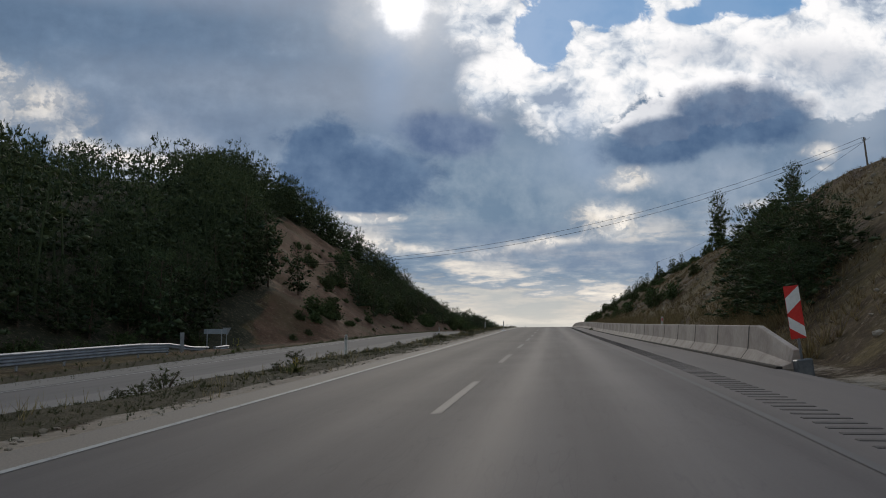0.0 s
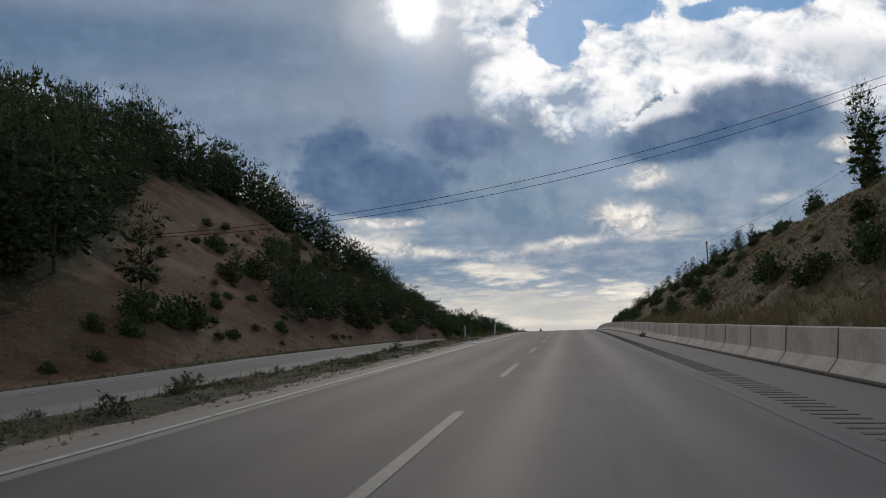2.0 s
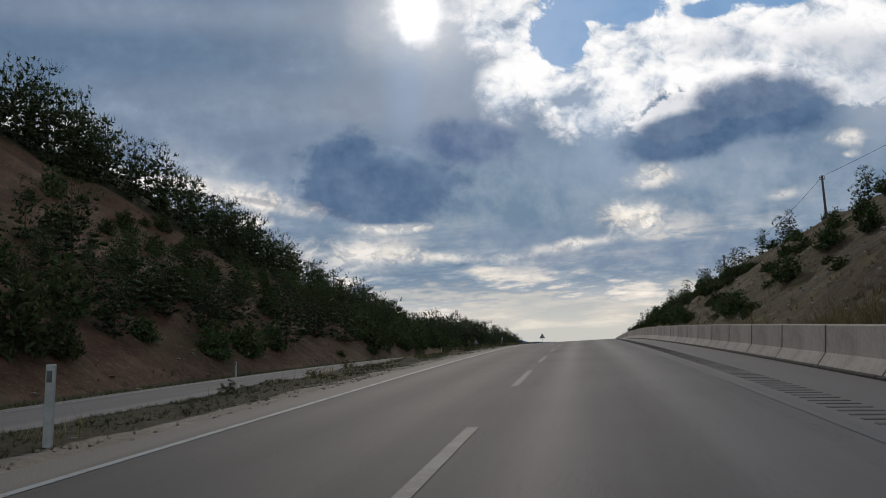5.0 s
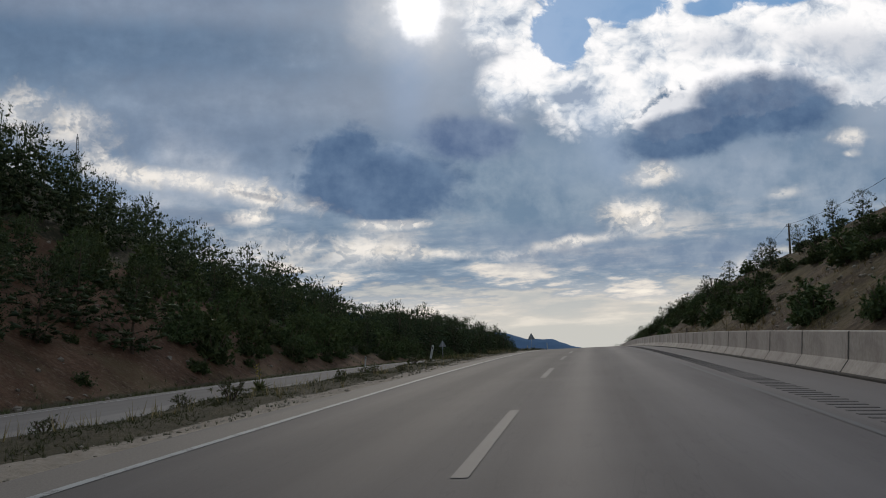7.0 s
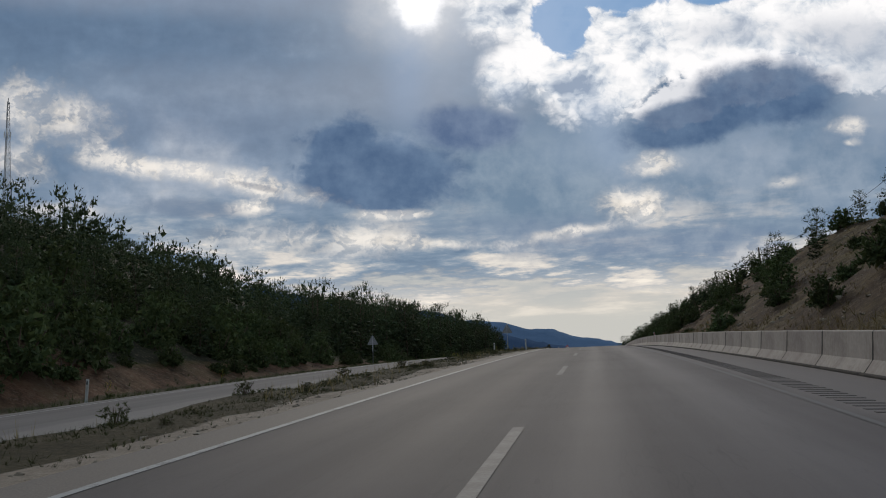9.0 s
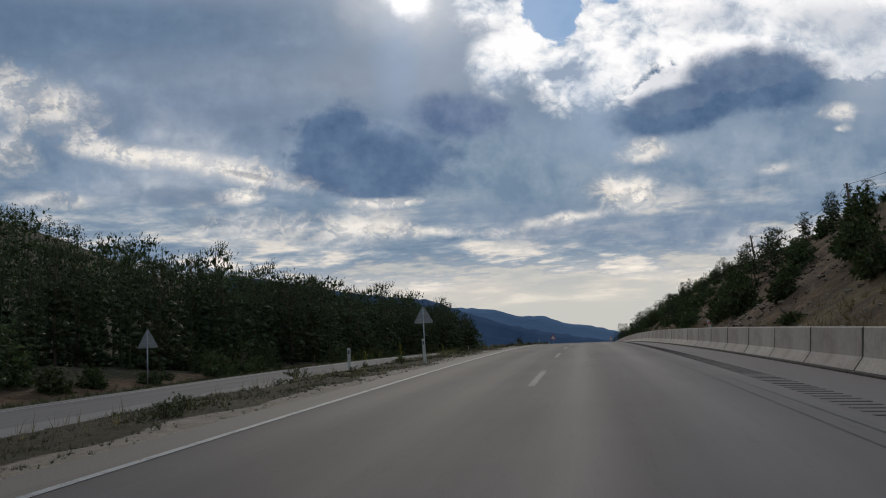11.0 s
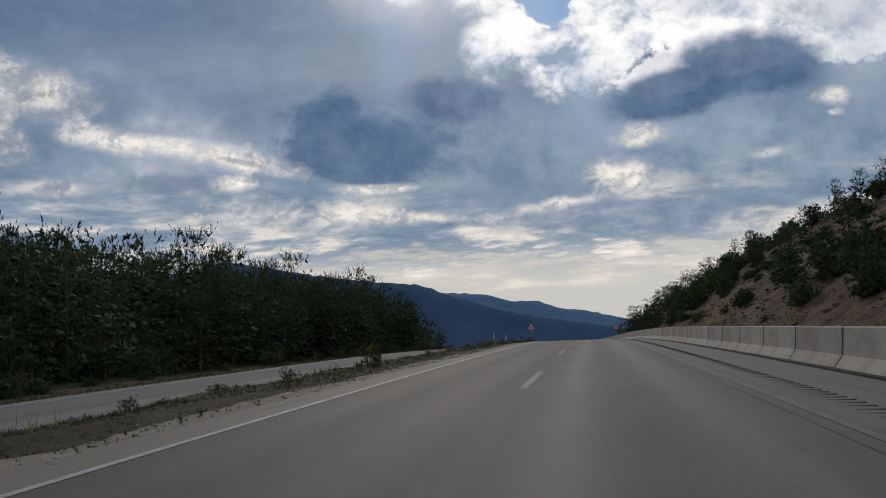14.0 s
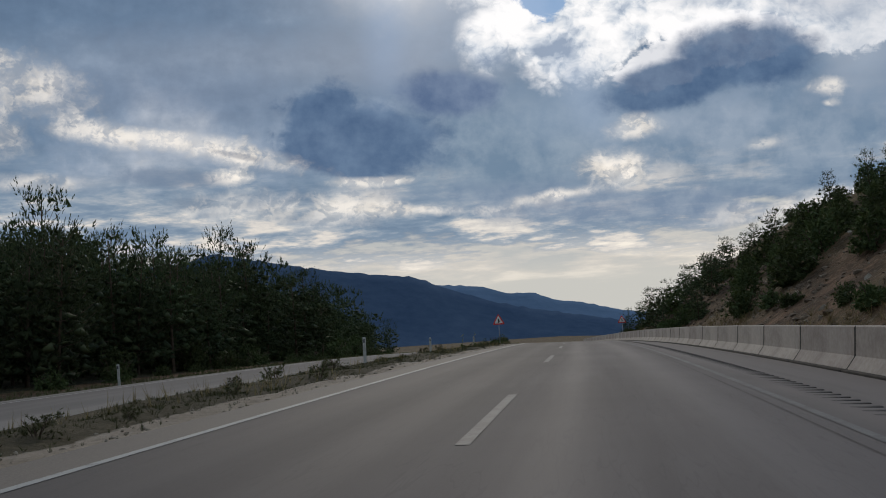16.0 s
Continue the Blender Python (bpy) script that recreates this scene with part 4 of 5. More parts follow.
TALL = [plant("pine_tree", *pine_meshes(40 + i, 8.0, cl, sp, wh, 1.0, 8, False, 0.95, 0.55), M_NEEDLE, "tall slender pine with upswept branch tips", "tree", "tall pines") for i, (cl, sp, wh) in enumerate([(0.14, 0.20, 9), (0.18, 0.23, 8), (0.12, 0.18, 10)])]
OAKS = [plant("young_oak", *shrub_meshes(170 + i, 1.0, 180, 9, tl, (0.110, 0.026)), M_BROAD, "bushy broadleaf tree on the cut slope", "tree", "slope oaks") for i, tl in enumerate((1.5, 1.8, 1.3))]
SHRUBS = [plant("shrub", *shrub_meshes(70 + i, 1.0, 150, 9, tl), M_BROAD, "rounded dark green shrub on the slope", "shrub", "slope shrubs", "woody_base", "foliage") for i, tl in enumerate((0.8, 1.0, 0.65, 1.2))]
CYPRESS = plant("poplar_tree", *pine_meshes(90, 8.0, 0.04, 0.125, 15, 1.5, 8, True, 0.8, 0.9), M_BROAD, "narrow column-shaped tree on the ridge", "tree", "")
rng = np.random.default_rng(11)
used = {}
FAR_SPOTS, LOW_SPOTS = [], []   # plants too far or too small to stand out singly


# how tall the growth stands over the land, left and right of the road
HIGH_S, HIGH_U = (60, 90, 120, 150, 170, 190, 210, 230, 250, 270, 300, 340, 400, 460, 520), (-60, -50, -42, -35, -29, -23)
HIGH_L = ((6, 6, 9, 12, 13, 12.5), (5.5, 5, 9, 12.5, 14, 13), (6.5, 7.5, 10, 12, 11.5, 11), (6, 8.5, 10, 8.5, 9, 8.4), (9.5, 9, 7.6, 8.6, 7, 6.7), (9, 8.5, 7.8, 7, 5.5, 5.2), (8, 6.4, 7.0, 5.7, 4.6, 5.0), (5, 5.4, 4.9, 4.5, 3.2, 4.6), (5, 4.5, 3.8, 3.0, 3.2, 4.4), (5, 5.3, 6.4, 3.7, 4.9, 4.8), (8.5, 9.5, 9, 7.8, 6.4, 5.2), (11, 11, 11, 9.6, 8, 5.8), (8, 10.5, 11, 10.4, 8.2, 6), (9, 11, 11.5, 11.2, 8.8, 5.2), (10, 11, 11, 10, 8.5, 5.2))
HIGH_RS, HIGH_RU = (42, 80, 110, 130, 180, 240, 300, 340, 380, 420, 450, 480, 510), (9.5, 13, 17, 21, 25)
HIGH_R = ((5, 4.8, 4.5, 4.5, 4), (4.2, 3.6, 4.5, 4.4, 3.6), (3.8, 3.4, 2.8, 3.8, 5), (3.5, 3.5, 3, 2.2, 2.6), (2.4, 2.5, 2.8, 2.3, 2.5), (2.8, 2.6, 2.4, 2.4, 3), (3.7, 3.6, 3.2, 3, 2.2), (4.4, 3, 2.5, 2.6, 2.2), (5.2, 4.2, 3.2, 2.6, 2.4), (5.4, 4.6, 4.2, 2.8, 2.6), (6, 5.2, 4.6, 3.8, 2.8), (5.6, 5.6, 5, 3.6, 2.6), (5, 6, 7, 6, 5))


def tallest(s, u):
    s_ax, u_ax, tab = (HIGH_S, HIGH_U, HIGH_L) if u < 0 else (HIGH_RS, HIGH_RU, HIGH_R)
    return float(np.interp(u, u_ax, [np.interp(s, s_ax, c) for c in zip(*tab)]))


def place(proto, s, u, scale, stretch=1.0, label="", sink=0.0):
    """Sets a plant on the land; the first use takes the built one itself."""
    p = gp(s, u, -sink)
    k = proto.name
    if u < -22.5 or u > 9.3:
        stands = scale * stretch * (7.0 if k.startswith(("pine", "poplar")) else 2.0 if k.startswith("young") else 1.3)
        if not k.startswith("poplar"):
            scale *= min(1.0, (1.18 if u < 0 else 1.03) * tallest(s, u) / stands)
    if k.startswith("pine_tree") and (u < -33.0 or s > 476):
        FAR_SPOTS.append((s, u, scale, stretch))
        return None
    if k.startswith("shrub") and scale < 0.80:
        LOW_SPOTS.append((s, u, scale, stretch))
        return None
    m = Matrix.LocRotScale(p, Euler((rng.normal() * 0.03, rng.normal() * 0.03, rng.uniform(0, 6.28))), None)
    ob = proto if k not in used else copy_thing(proto, m)
    used[k] = True
    ob.matrix_basis = m @ Matrix.Diagonal((scale, scale, scale * stretch, 1))
    if label:
        ob["label"] = label
    return ob


def pine(s, u, h, kind=None, label=""):
    pr = (kind or PINES)[int(rng.integers(len(kind or PINES)))]
    return place(pr, s, u, h / 8.0, rng.uniform(0.92, 1.1), label, 0.1)


def wood_pine(s, u, lo, hi, kind=None):
    """A pine as tall as the wood stands there, within lo and hi metres."""
    return pine(s, u, min(max(tallest(s, u) * rng.uniform(0.62, 1.25), lo), hi), kind)


def shrub(s, u, r, label=""):
    return place(SHRUBS[int(rng.integers(4))], s, u, r, rng.uniform(0.85, 1.15), label, 0.08 * r)


taken = [(211, 26.2), (277.6, 25.6), (340, 24.4), (388.6, 24.6)]   # the power poles stand free


def scatter(n, s0, s1, u0, u1, gap, tries=40):
    """Random places that keep a gap from one another."""
    out = []
    for _ in range(n * tries):
        if len(out) >= n:
            break
        s, u = rng.uniform(s0, s1), rng.uniform(u0, u1)
        if all((s - a) ** 2 + (u - b) ** 2 > gap * gap for a, b in taken):
            taken.append((s, u))
            out.append((s, u))
    return out


LOW = [PINES[0], PINES[3], PINES[5]]
# left: wood on the first hill, ridge trees above the red cut, trees in the cut, the low wood beyond
for s, u in scatter(66, 22, 112, -42, -29.5, 2.9):
    if u < float(np.interp(s, EDGE_S, EDGE_U)) - 2.2:
        pine(s, u, rng.uniform(4.5, 7.5))
for s, u in scatter(34, 66, 112, -37, -27.5, 2.2):
    if u < float(np.interp(s, EDGE_S, EDGE_U)) - 1.8:
        pine(s, u, rng.uniform(6.0, 8.6))
for s, u, r in ((100.6, -25.8, 1.9), (104.2, -25.2, 1.6), (107.0, -25.2, 1.8), (98.0, -24.9, 1.3), (111.5, -26.4, 1.3), (119.0, -28.0, 0.9), (133.0, -32.5, 1.8), (143.0, -38.0, 2.0), (124.5, -24.2, 1.0)):
    taken.append((s, u))
    place(OAKS[int(rng.integers(3))], s, u, r, 0.85, "dark bushy broadleaf shrub at the foot of the red cut", 0.2)
for i, (s, u) in enumerate(scatter(22, 134, 166, -34, -24.5, 2.5)):
    if i % 3 == 0:
        place(OAKS[int(rng.integers(3))], s, u, rng.uniform(1.6, 2.4), 1.05, "", 0.2)
    else:
        pine(s, u, rng.uniform(3.6, 5.4), LOW, "broad bushy young pine on the red cut slope")
for s, u in scatter(52, 219, 300, -36, -23.4, 2.3):
    place(OAKS[int(rng.integers(3))], s, u, rng.uniform(1.5, 2.4), 1.1, "", 0.2)
for s, b_ in scatter(46, 108, 215, -5, -0.4, 1.9):
    u = float(np.interp(s, EDGE_S, EDGE_U)) + b_
    pine(s, u, rng.uniform(3.6, 6.0), LOW)
    taken.append((s, u))
for s, u in scatter(26, 20, 84, -30.5, -28.0, 2.2):
    shrub(s, u, rng.uniform(0.9, 1.7))
for s, u in scatter(6, 88, 114, -27, -23.5, 2.2):
    shrub(s, u, rng.uniform(0.5, 1.0))
for s, b_ in scatter(74, 96, 262, -12, -0.5, 2.7):
    u = float(np.interp(s, EDGE_S, EDGE_U)) + b_
    wood_pine(s, u, 3.5, 10.0, TALL if rng.uniform() < 0.3 else PINES)
    taken.append((s, u))
for s, u in scatter(7, 146, 172, -36, -24.5, 2.9) + scatter(16, 172, 218, -31, -23.6, 2.9):
    ob = pine(s, u, rng.uniform(3.2, 5.6), [PINES[0], PINES[3], PINES[5]], "broad bushy young pine on the red cut slope")
    if ob:
        ob.matrix_basis = ob.matrix_basis @ Matrix.Diagonal((1.35, 1.35, 1, 1))
for s, u in scatter(30, 150, 300, -33, -23.0, 2.4):
    place(OAKS[int(rng.integers(3))], s, u, rng.uniform(1.1, 2.1), 1.0, "", 0.2)
for s, u in scatter(22, 165, 230, -42, -26, 2.6):
    place(OAKS[int(rng.integers(3))], s, u, rng.uniform(0.9, 1.7), 1.0, "", 0.2)
for s, u in scatter(80, 104, 215, -44, -22.5, 1.7):
    shrub(s, u, rng.uniform(0.3, 1.0))
for s, u in scatter(40, 225, 300, -40, -24, 2.8):
    pine(s, u, rng.uniform(3.4, 5.6))
for s, u in scatter(14, 215, 300, -24.5, -22.6, 2.4):
    shrub(s, u, rng.uniform(0.6, 1.3))
for s, u in scatter(84, 298, 480, -36, -24.5, 2.7):
    wood_pine(s, u, 4.5, 11.0, TALL if rng.uniform() < 0.35 else PINES)
for s in np.arange(392, 476, 2.4):
    u = rng.uniform(-31.5, -25.0)
    taken.append((s, u))
    wood_pine(s, u, 6.0, 11.5, TALL if rng.uniform() < 0.3 else PINES)
for s, u in scatter(14, 480, 530, -34, -24.5, 3.2):
    pine(s, u, rng.uniform(4.5, 7.0))
for s, u in scatter(40, 298, 500, -24.2, -21.8, 2.0):
    shrub(s, u, rng.uniform(0.7, 1.6))
for s, u in scatter(30, 298, 500, -30, -24.2, 2.0):
    place(OAKS[int(rng.integers(3))], s, u, rng.uniform(1.2, 2.2), 1.0, "bushy broadleaf undergrowth below the roadside pines", 0.2)

# right: the near bushy pine, the column tree, shrubs on the slope and trees along the ridge
for s, u, h, wide in ((33.5, 9.7, 2.6, 1.5), (36.5, 10.2, 3.4, 1.5), (40.5, 11.0, 3.3, 1.5), (44.5, 11.8, 2.8, 1.6), (50.0, 12.6, 2.6, 1.6), (40.0, 9.5, 2.2, 1.5), (34.5, 11.6, 3.0, 1.6), (38.0, 12.4, 3.2, 1.6), (31.8, 9.8, 2.4, 1.6)):
    ob = pine(s, u, h, NEAR)
    if ob:
        ob.matrix_basis = ob.matrix_basis @ Matrix.Diagonal((wide, wide, 1, 1))
    taken.append((s, u))
for s, u, h in ((80.0, 22.6, 4.8), (84.0, 23.8, 3.6), (76.5, 21.4, 3.4), (88.0, 23.0, 2.8)):
    pine(s, u, h, PINES, "dark pine on the ridge above the road")
    taken.append((s, u))
for s, u, r in ((66, 17.0, 1.8), (70, 18.6, 1.8), (74, 19.2, 1.7), (62, 15.2, 1.7), (57.5, 13.6, 1.5), (79, 19.5, 1.6), (68, 14.6, 1.2)):
    taken.append((s, u))
    place(OAKS[int(rng.integers(3))], s, u, r, 0.9, "bushy broadleaf shrub on the stony slope", 0.2)
place(CYPRESS, 108.7, 21.6, 0.86, 1.0, "", 0.1)
for s, u, r in ((97.4, 12.5, 1.5), (84.1, 11.3, 1.3), (93.6, 16.4, 1.2), (80, 12.2, 1.2), (113.2, 11.3, 1.3), (123.2, 15, 1.0), (119.6, 10.2, 1.0), (158, 17.9, 1.6), (156.7, 19.8, 1.6), (167.7, 17.2, 1.0), (147.2, 14, 1.2), (133.6, 11.3, 1.0), (171.3, 13.4, 1.2), (138.9, 10.2, 0.9), (126.0, 10.2, 0.8), (206, 15.5, 1.0), (193.9, 10.2, 1.0), (187.6, 11.7, 0.7), (299.3, 10, 0.9), (372.9, 11, 1.1), (363.5, 11.3, 1.1), (406.4, 10.2, 1.0)):
    taken.append((s, u))
    shrub(s, u, r)
for s, u, r in ((203.5, 10.3, 1.5), (216.7, 10.5, 1.6), (238.4, 10.9, 1.6), (227.5, 11.7, 1.5), (274, 13.5, 1.6), (307.7, 11.5, 1.3), (324, 10.8, 1.3), (363.6, 13.9, 1.5), (345.7, 10.4, 1.4), (370, 13.2, 1.8), (376.2, 13.4, 1.5), (437.6, 21.0, 1.5), (423.3, 15.8, 1.5), (427, 13.1, 1.4), (435, 11.6, 1.5), (475, 12.2, 2.0), (420.9, 14.8, 1.4), (446.9, 19.2, 1.8), (428.4, 12.7, 1.5)):
    taken.append((s, u))
    place(OAKS[int(rng.integers(3))], s, u, r, 0.9, "bushy broadleaf shrub on the stony slope", 0.2)
for s, u, h in ((326, 14.9, 4.6), (379.9, 12, 3.6), (383.0, 12.8, 3.0), (330.0, 14.2, 3.4), (158.0, 20.5, 3.2), (257.0, 22.0, 3.0), (278, 22.4, 3.0), (432, 20.0, 3.4), (441, 21.5, 3.2), (448, 21.0, 3.0), (426, 18.5, 3.0)):
    taken.append((s, u))
    pine(s, u, h, PINES, "dark pine on the stony slope above the road")
for s, u in scatter(34, 126, 210, 10.5, 25, 3.0):
    shrub(s, u, rng.uniform(0.6, 1.4))
for s, u in scatter(50, 46, 460, 9.5, 24, 2.2):
    shrub(s, u, rng.uniform(0.25, 0.6), "small rounded bush on the stony slope")
for s, u in scatter(32, 205, 300, 9.8, 19, 2.4):
    shrub(s, u, rng.uniform(0.8, 1.8))
for s, u in scatter(26, 300, 470, 11.5, 25, 3.4):
    shrub(s, u, rng.uniform(0.7, 1.6))
for s, u in scatter(30, 130, 470, 22.5, 27, 2.8):
    shrub(s, u, rng.uniform(1.0, 1.8))
for s, u in scatter(10, 130, 215, 23, 27, 4):
    pine(s, u, rng.uniform(2.4, 3.6), LOW)
for s, u in scatter(12, 215, 300, 16, 25, 3.4):
    pine(s, u, rng.uniform(2.8, 4.2), LOW)
for s, u in scatter(10, 330, 420, 21, 26, 3.6):
    pine(s, u, rng.uniform(2.4, 3.8), LOW)
for s, u in scatter(40, 446, 515, 9.6, 21, 2.4):
    ob = pine(s, u, rng.uniform(2.6, 4.0), LOW)
    if ob:
        ob.matrix_basis = ob.matrix_basis @ Matrix.Diagonal((1.2, 1.2, 1, 1))
for s, u in scatter(16, 300, 352, 9.8, 23, 2.6):
    place(OAKS[int(rng.integers(3))], s, u, rng.uniform(1.1, 1.9), 1.0, "bushy broadleaf shrub on the stony slope", 0.2)
for s, u in scatter(16, 422, 452, 13.5, 24, 2.6):
    place(OAKS[int(rng.integers(3))], s, u, rng.uniform(1.0, 1.7), 1.0, "bushy broadleaf shrub on the stony slope", 0.2)
for s, u in scatter(22, 352, 430, 10.5, 20, 2.8):
    shrub(s, u, rng.uniform(0.6, 1.3))
for s, u in scatter(14, 325, 420, 17, 25, 2.8):
    pine(s, u, rng.uniform(2.2, 3.4), LOW)
for s, u in scatter(26, 430, 520, 9.6, 20, 2.2):
    shrub(s, u, rng.uniform(0.8, 1.8))


def plant_mass(name, protos, spots, mat, label, category, seed):
    """Many far or small plants as one mass; a spot is (along, across, size, stretch)."""
    r2 = np.random.default_rng(seed)
    vs, fs, o = [], [], 0
    for s, u, k_, st in spots:
        w, (cv, cf) = protos[int(r2.integers(len(protos)))]
        a = r2.uniform(0, 6.28)
        rot = np.array([[math.cos(a), -math.sin(a), 0], [math.sin(a), math.cos(a), 0], [0, 0, st]]) * k_
        p = np.array(gp(s, u, -0.2 * k_))
        tv, tf = w[0]
        tf = np.array([(q[0], q[1], q[2]) for q in tf[:-1]] + [(q[0], q[2], q[3]) for q in tf[:-1]])
        for v, f in ((cv, cf), (np.array(tv), tf)):
            vs.append(np.asarray(v) @ rot.T + p)
            fs.append(np.asarray(f) + o)
            o += len(v)
    me = mesh_of(name, np.concatenate(vs), np.concatenate(fs), mat)
    return tagged(new(name, me), label, category, kind="stuff")


def far_spots():
    r2 = np.random.default_rng(5)
    spots = []
    for _ in range(300):
        s_, u_ = r2.uniform(12, 118), r2.uniform(-80, -33)
        if u_ < float(np.interp(s_, EDGE_S, EDGE_U)) - 2:
            spots.append((s_, u_))
    for _ in range(110):
        s_ = r2.uniform(100, 240)
        spots.append((s_, float(np.interp(s_, EDGE_S, EDGE_U)) - r2.uniform(2, 13)))
    for _ in range(150):
        s_ = r2.uniform(112, 285)
        spots.append((s_, float(np.interp(s_, EDGE_S, EDGE_U)) - r2.uniform(8, 45)))
    for _ in range(210):
        spots.append((r2.uniform(285, 520), r2.uniform(-48, -28)))
    for _ in range(760):
        spots.append((r2.uniform(262, 640), -38 - 175 * r2.uniform() ** 1.5))
    for _ in range(70):
        spots.append((r2.uniform(530, 640), r2.uniform(-80, -34)))
    return [(s_, u_, min(1.25, (tallest(s_, u_) if u_ > -75 else 5.0) / 7.6 * r2.uniform(0.8, 1.12)), 1.0) for s_, u_ in spots]


r4 = np.random.default_rng(77)
for i in range(30):
    s_ = 178 + i * 1.7
    FAR_SPOTS.append((s_, float(np.interp(s_, EDGE_S, EDGE_U)) - r4.uniform(0.3, 4.5), tallest(s_, -45) / 7.4 * r4.uniform(0.75, 1.15), 1.0))
plant_mass("far_woods", [pine_meshes(200 + i, 8.0, 0.03, 0.36, 5, 0.30, 4, False, 1.9, 0.95, 2) for i in range(4)], far_spots(), M_NEEDLE, "dense dark pine woods covering the far hills", "woods", 6)
plant_mass("ridge_woods", [pine_meshes(220 + i, 8.0, 0.08, 0.29, 8, 0.75, 6, False, 1.05, 0.80, 3) for i in range(4)], FAR_SPOTS, M_NEEDLE, "dark pines along the skyline of the cut hill", "woods", 7)
plant_mass("low_scrub", [shrub_meshes(420 + i, 1.0, 90, 8, 0.95) for i in range(4)], LOW_SPOTS, M_BROAD, "small rounded bushes dotted over the slopes", "scrub", 8)


def grass(name, spots, n, length, width, mat, label, seed, up=1.2):
    r2 = np.random.default_rng(seed)
    s, u = spots
    p = rp(s, u, ground(s, u) - 0.02)
    v, f = tufts(p, n, length, width, r2, up, None, 0.55)
    me = mesh_of(name, v, f, mat)
    return tagged(new(name, me), label, "grass", kind="stuff")


r3 = np.random.default_rng(21)
k = 52000
sp = (r3.uniform(-5, 500, k), -6.45 + 0.80 * r3.normal(size=k))
ok = (sp[1] > -8.2) & (sp[1] < -4.95) & (wob(sp[0] * 0.6, sp[1] * 1.7, 3.0) + 0.35 * r3.normal(size=k) > -0.45)
grass("median_mat", (sp[0][ok], sp[1][ok]), 9, 0.10, 0.0060, M_MAT, "low mat of brownish green weeds on the earth median", 1, 0.45)
k = 5200
sp = (r3.uniform(-5, 500, k), -4.85 + 0.26 * r3.normal(size=k))
ok = wob(sp[0] * 0.45, sp[1] * 1.4, 13.0) + 0.3 * r3.normal(size=k) > 0.28
grass("gravel_edge_weeds", (sp[0][ok], sp[1][ok]), 14, 0.085, 0.0035, M_MAT, "small grey-green weeds in the gravel at the median's edge", 12, 1.6)
k = 3600
sp = (r3.uniform(-5, 500, k), -6.5 + 0.95 * r3.normal(size=k))
ok = (sp[1] > -8.3) & (sp[1] < -4.7) & (wob(sp[0] * 0.35, sp[1] * 1.1, 8.0) > -0.15)
grass("median_stalks", (sp[0][ok], sp[1][ok]), 4, 0.34, 0.006, M_STRAW, "thin dry stalks among the median weeds", 2, 2.2)
k = 5200
sp = (r3.uniform(10, 520, k), 7.9 + np.abs(r3.normal(size=k)) * 1.3)
ok = wob(sp[0] * 0.3, sp[1] * 0.8, 5.0) > -0.2
grass("slope_foot_straw", (sp[0][ok], sp[1][ok]), 9, 0.50, 0.011, M_STRAW, "tall dry grass along the foot of the slope", 3)
k = 11000
sp = (r3.uniform(5, 520, k), r3.uniform(8.5, 30, k))
ok = wob(sp[0] * 0.22, sp[1] * 0.4, 6.0) > 0.05
k3 = 9000
sp3 = (r3.uniform(12, 150, k3), r3.uniform(8.4, 24, k3))
ok3 = wob(sp3[0] * 0.3, sp3[1] * 0.5, 26.0) > -0.25
grass("hill_straw", (sp3[0][ok3], sp3[1][ok3]), 8, 0.34, 0.013, M_STRAW, "ochre dry grass over the hillside above the barrier", 14)
k2 = 2600
sp2 = (r3.uniform(24, 150, k2), 8.0 + np.abs(r3.normal(size=k2)) * 1.1)
ok2 = wob(sp2[0] * 0.5, sp2[1] * 0.8, 15.0) > -0.1
grass("foot_reeds", (sp2[0][ok2], sp2[1][ok2]), 11, 0.85, 0.012, M_STRAW, "tall dry reedy grass behind the barrier", 9)
grass("slope_grass", (sp[0][ok], sp[1][ok]), 8, 0.28, 0.012, M_STRAW, "patchy dry grass on the stony slope", 4)
k = 5200
sp = (r3.uniform(0, 520, k), -20.4 + 0.9 * r3.normal(size=k))
ok = (sp[1] < -18.8)
grass("verge_grass", (sp[0][ok], sp[1][ok]), 7, 0.26, 0.014, M_MAT, "green and straw verge grass beside the opposite carriageway", 5)


# ---- concrete barrier ----
def barrier_profile(bm, length, end_slope=0.0):
    """Single-slope-footed safety barrier; y runs along, x away from the road."""
    prof = [(0.0, 0.0), (0.0, 0.08), (0.19, 0.34), (0.245, 0.93), (0.265, 0.955), (0.385, 0.955), (0.405, 0.93), (0.46, 0.34), (0.60, 0.08), (0.60, 0.0)]
    rings = []
    for y, hz in (((0.0, 1.0), (length, 1.0)) if not end_slope else ((0.0, 0.46), (end_slope, 1.0), (length, 1.0))):
        rings.append([bm.verts.new((x, y, z * hz if z > 0.08 else z)) for x, z in prof])
    for a, b in zip(rings, rings[1:]):
        for i in range(len(prof)):
            j = (i + 1) % len(prof)
            bm.faces.new((a[i], a[j], b[j], b[i]))
    bm.faces.new(rings[0])
    bm.faces.new(rings[-1][::-1])
    bmesh.ops.recalc_face_normals(bm, faces=bm.faces)
    edges = [e for e in bm.edges if len(e.link_faces) == 2 and e.calc_face_angle(0) > 0.9]
    bmesh.ops.bevel(bm, geom=edges, offset=0.012, segments=1, affect="EDGES")
    return bm


def barrier_at(s, ln):
    p = rp(s, 6.50, -0.135)
    q = rp(s + ln, 6.50, -0.135)
    d = Vector(q) - Vector(p)
    return Matrix.LocRotScale(Vector(p), Euler((math.atan2(d.z, Vector((d.x, d.y)).length), rng.normal() * 0.002, math.atan2(d.y, d.x) - math.pi / 2)), None)


